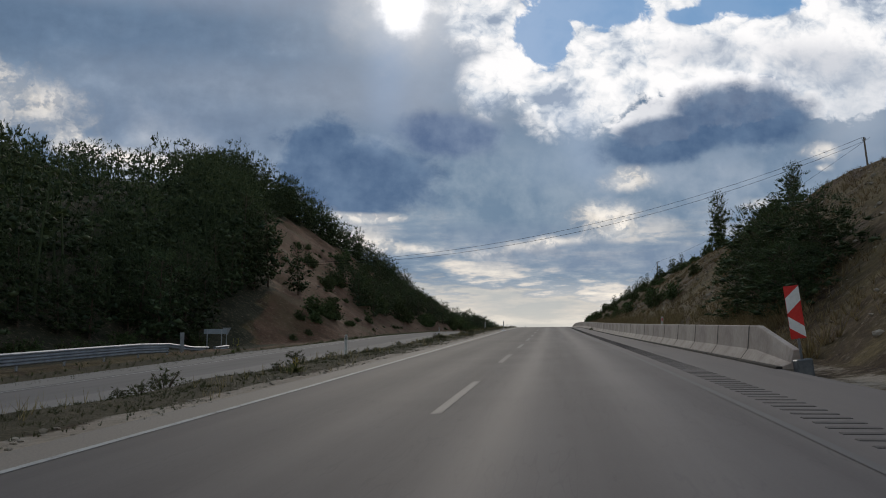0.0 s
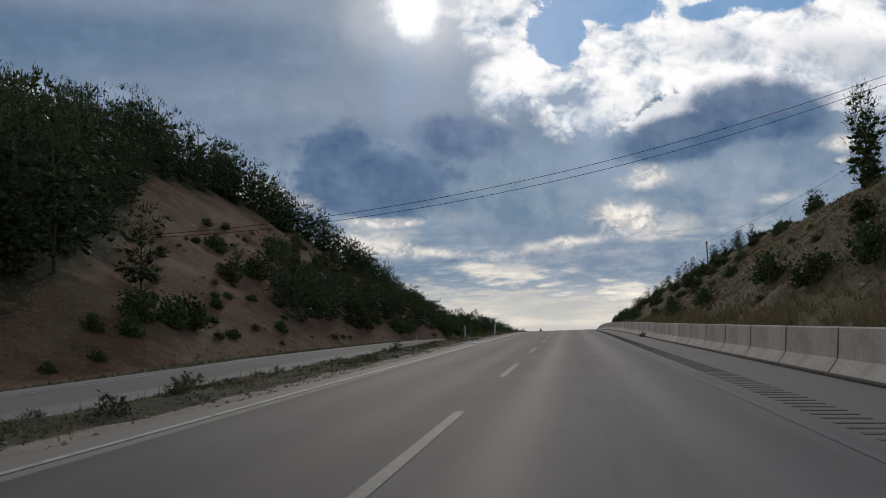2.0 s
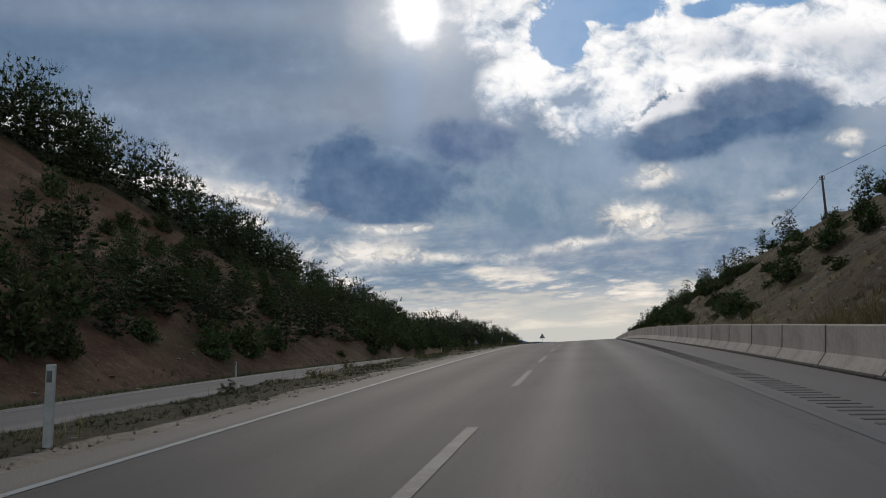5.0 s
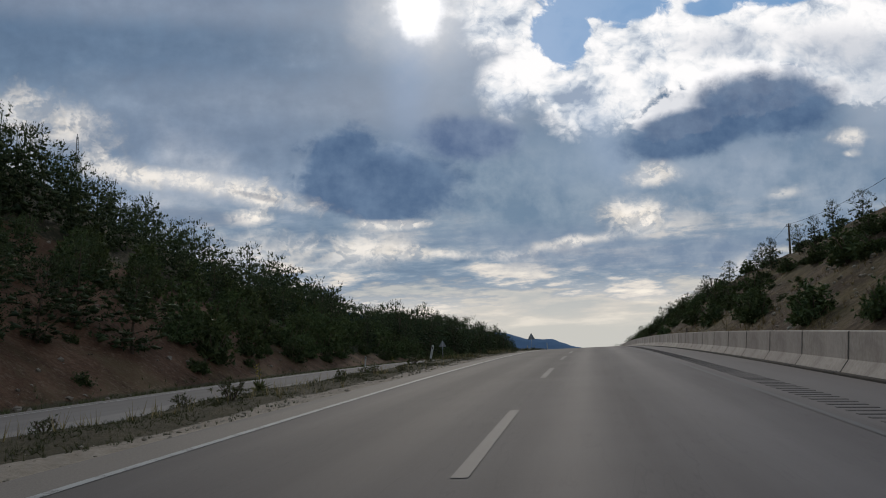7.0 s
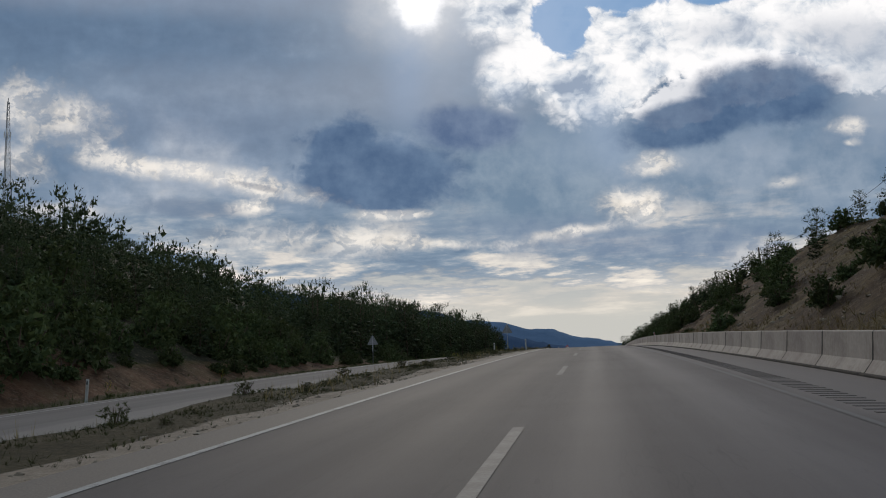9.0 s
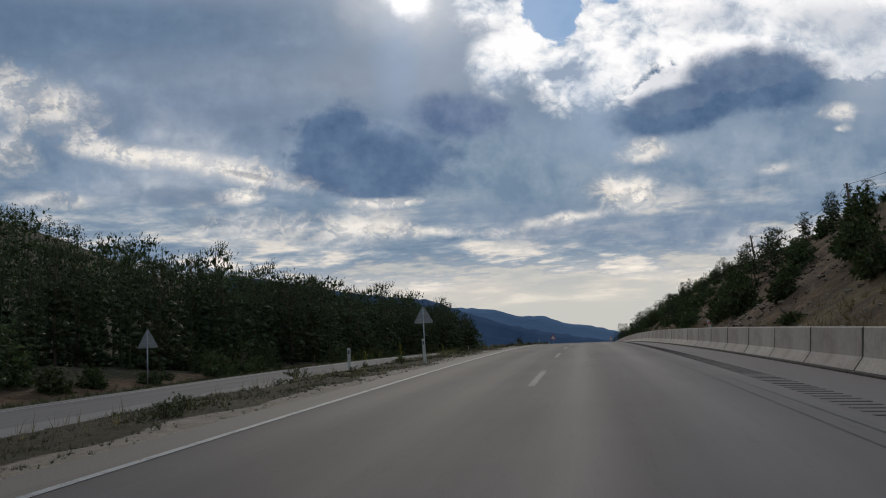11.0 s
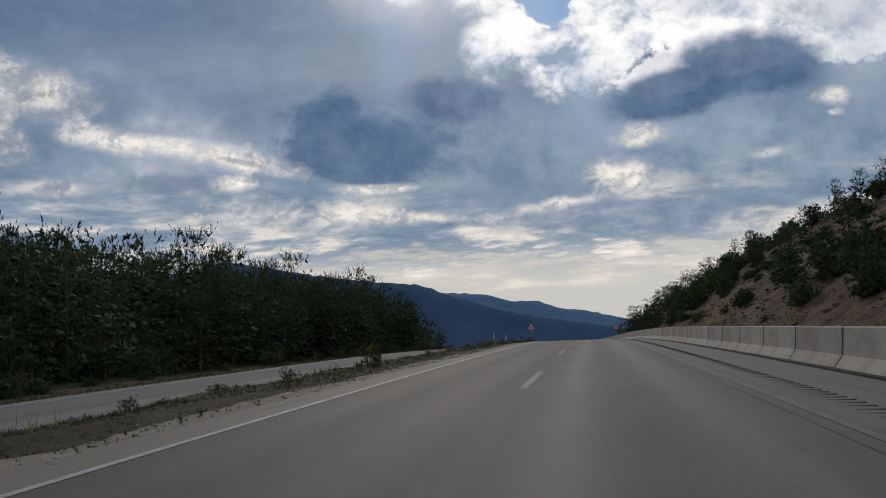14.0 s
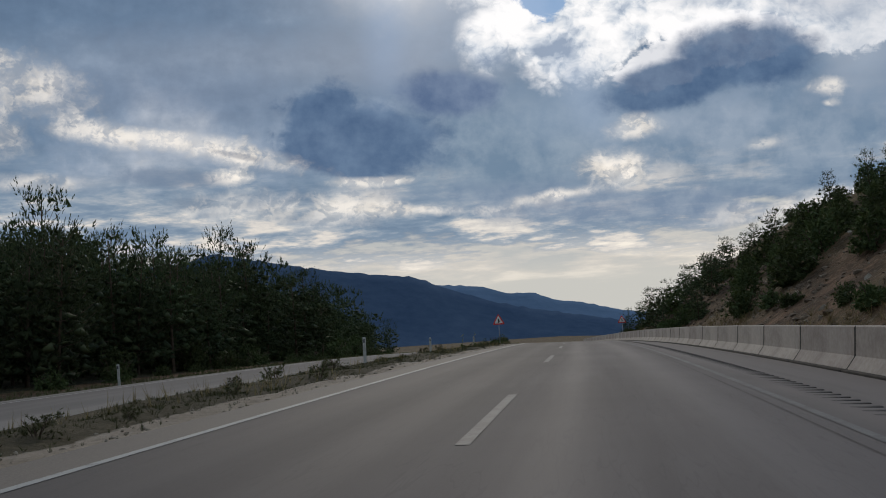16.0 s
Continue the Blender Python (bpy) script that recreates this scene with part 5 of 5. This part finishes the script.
SEG = 4.22
first = empty("concrete_barrier", Matrix.Identity(4), "precast concrete safety barrier unit beside the road shoulder", "barrier", "barrier units")
part("barrier_body", barrier_profile(bmesh.new(), SEG - 0.045), M_CONC, first)
bm = boxed(-0.13, 0.0, -0.04, 0.012, SEG - 0.02, 0.075, 0.014)
part("dirt_seam", bm, M_TAR_SHADE, first, "dark tar and dirt along the foot of the barrier")
# dark band just proud of the face; its colour stands for chamfer shade
bm = barrier_profile(bmesh.new(), 0.13)
bmesh.ops.translate(bm, vec=(-0.004, -0.088, -0.006), verts=bm.verts)
part("joint_shade_band", bm, M_TAR_SHADE, first, "dark joint between two barrier units, widened to stand for chamfer shade")
S_B = 24.9
# the units are laid at slightly different spacings along the road
JOINTS = np.concatenate([np.linspace(a, b, n_, endpoint=False) for a, b, n_ in ((S_B, 65.67, 9), (65.67, 172.88, 25), (172.88, 291.44, 28), (291.44, 387.09, 21), (387.09, 544.0, 33))])
for k, (s, s2) in enumerate(zip(JOINTS, JOINTS[1:])):
    m = barrier_at(s, s2 - s) @ Matrix.Diagonal((1, (s2 - s) / SEG, 1, 1))
    if k == 0:
        first.matrix_basis = m
    else:
        copy_thing(first, Matrix.Identity(4)).matrix_basis = m
end = empty("barrier_end_unit", barrier_at(S_B - 4.4, 4.4), "concrete barrier end unit sloping down to the ground", "barrier")
part("barrier_body", barrier_profile(bmesh.new(), 4.36, 3.4), M_CONC, end)
part("dirt_seam", boxed(-0.13, 0.0, -0.04, 0.012, 4.38, 0.075, 0.014), M_TAR_SHADE, end)

# rumble strip: dark grooves with raised asphalt between, the nearest as pieces
RB = bpy.data.meshes.new("rumble_bar")
bm = bmesh.new()
box(bm, -0.25, -0.06, -0.02, 0.25, 0.06, 0.009, 0.006)
bm.to_mesh(RB)
bm.free()
RB.materials.append(M_GROOVE)
rumble = empty("rumble_strip", Matrix.Identity(4), "rumble strip of dark bars milled into the shoulder", "rumble strip")
rumble["kind"] = "structure"
for i in range(300):
    s = 330 + i * 0.45
    ob = new("rumble_bar", RB)
    ob.parent = rumble
    ob.matrix_basis = Matrix.Translation(rp(s, 4.46, -0.025)) @ pose(0, 0, 0, 0, 0, heading(s))
vs, fs = [], []
for i, s in enumerate(np.concatenate([np.arange(-6, 329.8, 0.45), np.arange(465, 540, 0.45)])):
    o = len(vs)
    for uu, ss in ((4.21, s - 0.06), (4.71, s - 0.06), (4.71, s + 0.06), (4.21, s + 0.06)):
        vs.append(tuple(rp(ss, uu, 0.008 - 0.0385 * (uu - 3.9))))
    for uu, ss in ((4.19, s - 0.068), (4.73, s - 0.068), (4.73, s + 0.068), (4.19, s + 0.068)):
        vs.append(tuple(rp(ss, uu, -0.01 - 0.0385 * (uu - 3.9))))
    fs += [(o, o + 1, o + 2, o + 3), (o, o + 4, o + 5, o + 1), (o + 1, o + 5, o + 6, o + 2), (o + 2, o + 6, o + 7, o + 3), (o + 3, o + 7, o + 4, o)]
ob = tagged(new("rumble_bars", mesh_of("rumble_bars", vs, fs, M_GROOVE)), kind="stuff")
ob.parent = rumble


# ---- signs and posts ----
def upright(s, u, turn=0.0, dz=0.0):
    return Matrix.Translation(gp(s, u, dz)) @ pose(0, 0, 0, 0, 0, heading(s) + turn)


def rounded_tri(w, h, z0, r=0.07):
    """Outline of an upright triangle with rounded corners."""
    pts = [Vector((-w / 2, z0)), Vector((w / 2, z0)), Vector((0, z0 + h))]
    out = []
    for i in range(3):
        p, a, b = pts[i], (pts[i - 1] - pts[i]).normalized(), (pts[(i + 1) % 3] - pts[i]).normalized()
        bis = (a + b).normalized()
        half = a.angle(b) / 2
        c = p + bis * (r / math.sin(half))
        t0 = math.atan2(*(p + a * r / math.tan(half) - c).yx)
        t1 = math.atan2(*(p + b * r / math.tan(half) - c).yx)
        dlt = (t1 - t0 + math.pi) % (2 * math.pi) - math.pi
        for k_ in range(5):
            t = t0 + dlt * k_ / 4
            out.append((c.x + r * math.cos(t), c.y + r * math.sin(t)))
    return out


def post_sign_back(name, s, u, label, width=1.18, z0=1.95, turn=0.0):
    """A triangular sign seen from behind: post, plate, two stiffening rails, clamps."""
    ob = empty(name, upright(s, u, turn), label, "traffic sign")
    part("post", rod(bmesh.new(), (0, 0, -0.4), (0, 0, z0 + 0.88), 0.038, 0.038, 10), M_GALV, ob, smooth=True)
    part("plate", prism(rounded_tri(width, width * 0.88, z0), 0.05, 0.062), M_SIGNBACK, ob, "plain grey back of a triangular plate")
    for z, wd in ((z0 + 0.25, 0.62), (z0 + 0.60, 0.28)):
        part("rail", boxed(-wd / 2, 0.03, z - 0.02, wd / 2, 0.05, z + 0.02), M_GALV, ob)
        part("clamp", boxed(-0.055, -0.05, z - 0.03, 0.055, 0.03, z + 0.03, 0.008), M_GALV, ob)
    return ob


def warning_sign(name, s, u, label, width=1.2, z0=1.5):
    """A red-bordered triangle facing the traffic, with a black side-road symbol."""
    ob = empty(name, upright(s, u), label, "traffic sign")
    part("post", rod(bmesh.new(), (0, 0.05, -0.4), (0, 0.05, z0 + 0.8), 0.038, 0.038, 10), M_GALV, ob, smooth=True)
    part("plate", prism(rounded_tri(width, width * 0.88, z0), 0.0, 0.014), M_RED, ob, "red border plate")
    part("panel", prism(rounded_tri(width * 0.70, width * 0.62, z0 + width * 0.10, 0.04), -0.006, 0.0), M_WHITE, ob, "white inner triangle")
    bm = prism([(-0.05, z0 + 0.18), (0.05, z0 + 0.18), (0.05, z0 + 0.5), (0.09, z0 + 0.5), (0.0, z0 + 0.64), (-0.09, z0 + 0.5), (-0.05, z0 + 0.5)], -0.012, -0.006)
    prism([(0.05, z0 + 0.30), (0.17, z0 + 0.30), (0.17, z0 + 0.36), (0.05, z0 + 0.36)], -0.012, -0.006, bm)
    part("symbol", bm, M_BLACK, ob, "black junction arrow symbol")
    return ob


post_sign_back("warning_sign", 304.0, -21.85, "back of a triangular sign beside the pine wood", 1.22, 1.95)
post_sign_back("warning_sign", 312.8, -8.45, "grey back of a triangular sign on a median post", 1.26, 2.38)
warning_sign("warning_sign", 471, -6.5, "red-bordered triangular warning sign on a post in the median", 1.3, 2.05)
warning_sign("warning_sign", 500, 8.9, "red-bordered triangular warning sign behind the barrier", 1.2, 2.1)


def delineator(s, u, lean=0.0, h=1.0, red=False):
    ob = empty("delineator_post", upright(s, u) @ pose(0, 0, 0, 0, lean, 0), "slim white delineator post in the roadside earth" if not red else "white delineator post with a red reflector behind the barrier", "post", "delineator posts")
    bm = boxed(-0.06, -0.03, -0.3, 0.06, 0.03, h, 0.012)
    part("post_body", bm, M_POST, ob)
    part("reflector", boxed(-0.035, -0.036, h - 0.22, 0.035, -0.0302, h - 0.08), M_RED if red else M_STEEL, ob, "red reflector" if red else "grey reflector")


for s, u, ln in ((39.8, -7.8, 0), (126.2, -7.7, 0), (127.8, -5.2, 2), (213.2, -7.5, 13), (292.6, -7.8, 0), (293.4, -5.0, -2), (411.6, -7.4, 0), (430.6, -7.9, 0), (170, -19.6, 0), (246, -19.6, 4), (415.6, -20.0, -3), (455, -7.8, 0)):
    delineator(s, u, ln)
for s, u, ln in ((303.6, 7.35, -12), (49.5, 7.35, 3)):
    delineator(s, u, ln, 1.45, True)

# chevron marker at the barrier's end
ob = empty("hazard_marker", upright(20.1, 6.86, 4) @ pose(0, 0, 0, 0, -6, 0), "tall red and white striped hazard marker leaning before the barrier end", "traffic sign")
part("base", boxed(-0.17, -0.16, -0.08, 0.17, 0.16, 0.36, 0.03), M_STEEL, ob, "dark base block")
part("post", rod(bmesh.new(), (0, 0.03, 0.3), (0, 0.03, 1.7), 0.03, 0.03, 8), M_GALV, ob, smooth=True)
part("panel", boxed(-0.165, 0.0, 0.80, 0.165, 0.014, 1.95, 0.01), M_RED, ob, "red panel")
for la, lb, ra, rb in ((0.23, 0.52, 0.29, 0.0), (0.57, 0.79, 0.98, 0.77)):
    part("stripe", prism([(-0.16, 1.95 - 1.15 * la), (-0.16, 1.95 - 1.15 * lb), (0.16, 1.95 - 1.15 * ra), (0.16, 1.94 - 1.15 * rb)], -0.006, 0.0), M_WHITE, ob, "white stripe")


# ---- guard rail and boards beside the opposite carriageway ----
def w_beam(bm, y0, y1, z):
    prof = [(0.0, -0.155), (0.07, -0.10), (0.07, -0.055), (0.0, -0.01), (0.0, 0.01), (0.07, 0.055), (0.07, 0.10), (0.0, 0.155)]
    a = [bm.verts.new((x, y0, z + q)) for x, q in prof]
    b = [bm.verts.new((x, y1, z + q)) for x, q in prof]
    a2 = [bm.verts.new((x - 0.012, y0, z + q)) for x, q in prof]
    b2 = [bm.verts.new((x - 0.012, y1, z + q)) for x, q in prof]
    for i in range(len(prof) - 1):
        bm.faces.new((a[i], a[i + 1], b[i + 1], b[i]))
        bm.faces.new((a2[i + 1], a2[i], b2[i], b2[i + 1]))
    bmesh.ops.recalc_face_normals(bm, faces=bm.faces)
    return bm


RAIL_U = -22.5
rail = empty("guard_rail", Matrix.Identity(4), "galvanised W-beam guard rail on posts beside the opposite carriageway", "guard rail")


def rail_top(s_):
    return float(np.interp(s_, (-10, 44, 50, 55, 58, 63), (0.52, 0.49, 0.46, 0.32, -0.02, -0.22)))


for i in range(17):
    s = -2 + i * 4.0
    p, q = Vector(rp(s, RAIL_U, rail_top(s) - 0.95)), Vector(rp(s + 3.9, RAIL_U - (0.5 if s > 55 else 0), rail_top(s + 3.9) - 0.95))
    d = q - p
    m = Matrix.LocRotScale(p, Euler((math.atan2(d.z, Vector((d.x, d.y)).length), 0, math.atan2(d.y, d.x) - math.pi / 2)), None)
    bm = w_beam(bmesh.new(), 0, d.length + 0.1, 0.80)
    if s < 54:
        w_beam(bm, 0, d.length + 0.1, 0.50)
    b_ = part("beam", bm, M_GALV, rail)
    b_.matrix_basis = m
    b_ = part("rail_post", boxed(-0.12, -0.05, -0.4, -0.02, 0.05, 0.93, 0.01), M_GALV, rail)
    b_.matrix_basis = Matrix.Translation(p) @ pose(0, 0, 0, 0, 0, heading(s))
ob = empty("rail_end_marker", Matrix.Translation(rp(55.7, -22.35, -0.4)) @ pose(0, 0, 0, 0, 0, heading(55)), "dark narrow marker board at the guard rail", "marker board")
part("board", boxed(-0.14, 0.0, 0.12, 0.14, 0.02, 1.37, 0.01), M_SIGNBACK, ob)
part("post", rod(bmesh.new(), (0, 0.04, -0.3), (0, 0.04, 1.3), 0.03, 0.03, 8), M_GALV, ob)
ob = empty("direction_board", Matrix.Translation(rp(65.5, -23.9, -0.6)) @ pose(0, 0, 0, 0, 0, heading(65) + 6), "back of a low rectangular grey board on two posts", "road sign")
part("board", boxed(-0.88, 0.0, 1.24, 0.88, 0.03, 1.62, 0.02), M_BLUESIGN, ob)
for x in (-0.6, 0.5):
    part("post", rod(bmesh.new(), (x, -0.04, -0.6), (x, -0.04, 1.6), 0.035, 0.035, 8), M_GALV, ob)

ob = empty("give_way_sign", Matrix.Translation(rp(69.8, -24.6, -0.5)) @ pose(0, 0, 0, 0, 0, heading(70)), "back of an inverted triangular sign on a post", "traffic sign")
part("post", rod(bmesh.new(), (0, -0.04, -0.8), (0, -0.04, 1.5), 0.03, 0.03, 8), M_GALV, ob)
part("plate", prism([(-0.36, 1.55), (0.36, 1.55), (0.05, 0.95), (-0.05, 0.95)], 0.0, 0.015), M_SIGNBACK, ob)


# ---- power line, mast ----
def power_pole(s, u, h, lean=0.0, turn=0.0):
    ob = empty("power_pole", upright(s, u, turn) @ pose(0, 0, 0, 0, lean, 0), "weathered wooden power pole on the ridge", "pole", "power poles")
    part("pole_shaft", rod(bmesh.new(), (0, 0, -0.8), (0, 0, h), 0.15, 0.10, 9), M_WOOD, ob, smooth=True)
    part("crossarm", boxed(-0.26, -0.05, h - 0.42, 0.26, 0.05, h - 0.33, 0.01), M_STEEL, ob)
    for x in (-0.22, 0.22):
        bm = rod(bmesh.new(), (x, 0, h - 0.33), (x, 0, h - 0.20), 0.025, 0.025, 6)
        rod(bm, (x, 0, h - 0.20), (x, 0, h - 0.08), 0.06, 0.035, 8)
        part("insulator", bm, M_STEEL, ob)
    return gp(s, u, h - 0.1)


def cable(a, b, sag, label, r=0.02):
    cu = bpy.data.curves.new("cable", "CURVE")
    cu.dimensions, cu.bevel_depth, cu.bevel_resolution = "3D", r, 1
    sp_ = cu.splines.new("POLY")
    n_ = 40
    sp_.points.add(n_ - 1)
    for i in range(n_):
        t = i / (n_ - 1)
        p = Vector(a).lerp(Vector(b), t)
        sp_.points[i].co = (p.x, p.y, p.z - 4 * sag * t * (1 - t), 1)
    cu.materials.append(M_CABLE)
    return tagged(new("cable", cu), label, "cable", "power cables")


tops = [power_pole(*a) for a in ((112.6, 40.9, 9.9, -4), (211, 26.2, 5.2), (277.6, 25.6, 4.0, 2), (340, 24.4, 2.6, -3), (388.6, 24.6, 3.8, -5), (450, 27, 1.9))]
for a, b in zip(tops, tops[1:]):
    cable(a, b, 1.6, "thin dark power cable between the ridge poles", 0.016)
pine(110.4, -30.4, 7.0)
for ca, cd, sg in (((-60, 109.32, 17.08), (95, 3.72, 10.87), 6.45), ((-60, 109.36, 16.76), (95, 3.81, 11.78), 6.09)):
    # the span from the left slope to the ridge pole
    ca, cd, t0, t1 = Vector(ca), Vector(cd), 0.30, 1.04
    p0 = ca + cd * t0 - Vector((0, 0, 4 * sg * t0 * (1 - t0)))
    cable(p0, ca + cd * t1 - Vector((0, 0, 4 * sg * t1 * (1 - t1))), sg * (t1 - t0) ** 2, "thin dark power cable crossing high over the road", 0.02)


# dark stumps of old marker posts behind the barrier
for s, ln in ((224.6, 0), (136.5, 3)):
    ob = empty("steel_post", upright(s, 7.35) @ pose(0, 0, 0, 0, ln, 0), "bare dark steel post behind the concrete barrier", "post")
    part("post_body", boxed(-0.05, -0.03, -0.3, 0.05, 0.03, 1.35, 0.008), M_WOOD, ob)


def lattice_mast(base, top_z):
    """A three-legged lattice mast with antenna panels."""
    ob = empty("radio_mast", Matrix.Translation(base), "grey steel lattice radio mast with antenna panels", "mast")
    h = top_z - base.z
    levels = 22

    def leg(i, q):
        r = 1.9 * (1 - q) + 0.5 * q
        a = i * 2 * math.pi / 3 + 0.4
        return Vector((r * math.cos(a), r * math.sin(a), h * q))
    for i in range(3):
        part("leg", rod(bmesh.new(), leg(i, 0), leg(i, 1), 0.13, 0.09, 6), M_GALV, ob)
        bm_ = bmesh.new()
        for k_ in range(levels):
            rod(bm_, leg(i, k_ / levels), leg((i + 1) % 3, (k_ + 1) / levels), 0.05, 0.05, 4)
            rod(bm_, leg((i + 1) % 3, k_ / levels), leg(i, (k_ + 1) / levels), 0.05, 0.05, 4)
            rod(bm_, leg(i, k_ / levels), leg((i + 1) % 3, k_ / levels), 0.05, 0.05, 4)
        tagged(part("bracing", bm_, M_GALV, ob), kind="stuff")
    for i in range(6):
        a = i * math.pi / 3
        bm_ = boxed(-0.16, -0.10, 0, 0.16, 0.10, 2.1, 0.03)
        b_ = part("antenna_panel", bm_, M_WHITE, ob, "pale antenna panel")
        b_.matrix_basis = Matrix.Translation((1.25 * math.cos(a), 1.25 * math.sin(a), h * (0.72 if i % 2 else 0.70))) @ pose(0, 0, 0, 0, 0, math.degrees(a) + 90)
    part("lightning_rod", rod(bmesh.new(), (0, 0, h * 0.985), (0, 0, h * 1.0 + 1.6), 0.22, 0.12, 8), M_GALV, ob)


lattice_mast(gp(533, -213, -1.0), 121.0)


# ---- flowers, weeds and litter ----
def mullein(s, u, h, bushy=0.35):
    """A tall flower spike over a rosette of leaves."""
    ob = empty("mullein", upright(s, u), "weed with a tall yellow flower spike", "flower", "yellow flower spikes")
    r_ = np.random.default_rng(int(s * 10))
    v, f = tufts([(0, 0, 0.05)] * 6, 7, 0.32 * bushy / 0.35, 0.05, r_, 0.3, None, 0.9)
    a = new("rosette", mesh_of("rosette", v, f.tolist(), M_WEED))
    stem = new("stem", mesh_of("stem", *limb_mesh([(0, 0, -0.1), (0.01, 0, h * 0.5), (0.0, 0.02, h)], 0.012, 0.006, 5), M_WEED))
    cs = [(r_.normal() * 0.05, r_.normal() * 0.05, h * q) for q in np.linspace(0.45, 1.0, 16)]
    v, f = tufts(cs, 4, 0.045, 0.014, r_, 0.1)
    b_ = new("flower_spike", mesh_of("flower_spike", v, f.tolist(), M_FLOWER))
    for o_ in (a, stem, b_):
        o_.parent = ob


for s, u, h in ((24.3, -5.6, 0.42), (318.7, -8.3, 0.95), (341.1, -20.5, 0.65), (341.4, -19.4, 0.7), (346.7, -20.1, 0.75), (347.9, -19.7, 0.7), (378.8, -21.0, 0.9), (355.6, -21.4, 0.9), (296.0, -8.0, 0.9), (299.5, -7.2, 0.8), (187.5, -7.4, 0.7), (398, -20.2, 0.9), (262, -20.6, 0.8), (250, -20.9, 0.8), (436, -6.6, 0.9), (449, -7.1, 1.0), (61.5, -21.0, 1.1), (63.0, -21.2, 1.0)):
    mullein(s, u, h)

WEEDS = [plant("weed_bush", *shrub_meshes(300 + i, 0.5, 75, 12, 1.0, (0.20, 0.020), False), M_MAT, "scraggly weed bush growing in the median", "weed", "median weeds", "woody_base", "foliage") for i in range(3)]
for s, u, r in ((205.9, -6.9, 1.15), (183.2, -6.4, 1.0), (286, -7.7, 1.1), (116.2, -7.6, 1.0), (37, -7.8, 0.9), (20.6, -7.7, 1.1), (30.5, -7.4, 1.0), (92.5, -7.3, 0.8), (138, -7.0, 0.7), (151, -7.5, 0.7), (166, -7.4, 0.9), (196, -7.6, 0.6), (232, -7.1, 0.7), (247, -6.6, 0.7), (270, -7.2, 0.8), (333, -7.5, 0.7), (345, -7.0, 0.6), (384, -7.3, 0.8), (401, -7.4, 1.0), (405.5, -7.0, 0.9), (424, -7.2, 0.9), (52, -7.5, 0.7), (67, -7.2, 0.8), (12, -7.4, 0.8)):
    place(WEEDS[int(rng.integers(3))], s, u, r, 1.0, "", 0.03)
for s, u in scatter(110, 2, 470, -7.9, -5.5, 1.2):
    place(WEEDS[int(rng.integers(3))], s, u, rng.uniform(0.35, 0.8), rng.uniform(0.7, 1.1), "", 0.03)
place(WEEDS[1], 361.0, -6.5, 1.3, 1.5, "tall weed bush with small yellow flowers in the median", 0.03)
for s, u, h in ((360.7, -6.4, 0.8), (361.2, -6.65, 0.7), (360.9, -6.8, 0.75)):
    mullein(s, u, h, 0.2)
place(WEEDS[0], 107.4, 6.28, 0.85, 1.1, "dead thorn bush caught against the barrier foot", -0.05)
for s, u in scatter(9, 468, 520, -12.5, -8.0, 1.8):
    shrub(s, u if u > -8.6 else -7.0 + 0.1 * u / 12, rng.uniform(0.7, 1.1))


def stones(name, n, s0, s1, u0, u1, r0, r1, label, seed, mat):
    """Loose angular stones, as one mass."""
    r_ = np.random.default_rng(seed)
    ico = bmesh.new()
    bmesh.ops.create_icosphere(ico, subdivisions=1, radius=1.0)
    bv = np.array([v.co[:] for v in ico.verts])
    bf = [tuple(v.index for v in f.verts) for f in ico.faces]
    ico.free()
    vs, fs, o = [], [], 0
    for _ in range(n):
        s, u = r_.uniform(s0, s1), r_.uniform(u0, u1)
        r = r0 + (r1 - r0) * r_.uniform() ** 3
        v = bv * (1 + 0.28 * r_.normal(size=(len(bv), 1))) * np.array([r, r * r_.uniform(0.6, 1), r * r_.uniform(0.4, 0.8)])
        vs.append(v + np.array(gp(s, u, 0.0)))
        fs.extend([tuple(i + o for i in f) for f in bf])
        o += len(bv)
    return tagged(new(name, mesh_of(name, np.concatenate(vs), fs, mat)), label, "stones", kind="stuff")


stones("slope_stones", 5200, 20, 470, 8.6, 24, 0.03, 0.19, "loose pale stones scattered on the slope", 1, M_ROCK)
stones("median_stones", 4200, -4, 470, -5.35, -4.45, 0.012, 0.065, "pale gravel and broken concrete along the median edge", 2, M_ROCK)
stones("slope_rubble", 2600, 300, 480, 8.5, 16, 0.04, 0.24, "angular reddish rubble on the bare slope", 5, M_RUBBLE)
stones("cut_stones", 700, 105, 240, -40, -20, 0.04, 0.25, "fallen stones below the red cut", 3, M_ROCK)

# crumpled white bag lying by the edge line
bm = bmesh.new()
bmesh.ops.create_icosphere(bm, subdivisions=3, radius=0.3)
for v_ in bm.verts:
    q = 1 + 0.45 * noise.noise(v_.co * 7) + 0.2 * noise.noise(v_.co * 17)
    v_.co = Vector((v_.co.x * 0.95 * q, v_.co.y * 0.7 * q, max(v_.co.z, -0.05) * 0.42 * q))
me = bpy.data.meshes.new("plastic_bag")
bm.to_mesh(me)
bm.free()
me.materials.append(M_PLASTIC)
ob = tagged(new("plastic_bag", me), "crumpled white plastic bag beside the edge line", "bag")
ob.matrix_basis = Matrix.Translation(rp(96.4, -3.62, 0.02)) @ Matrix.Scale(0.62, 4)
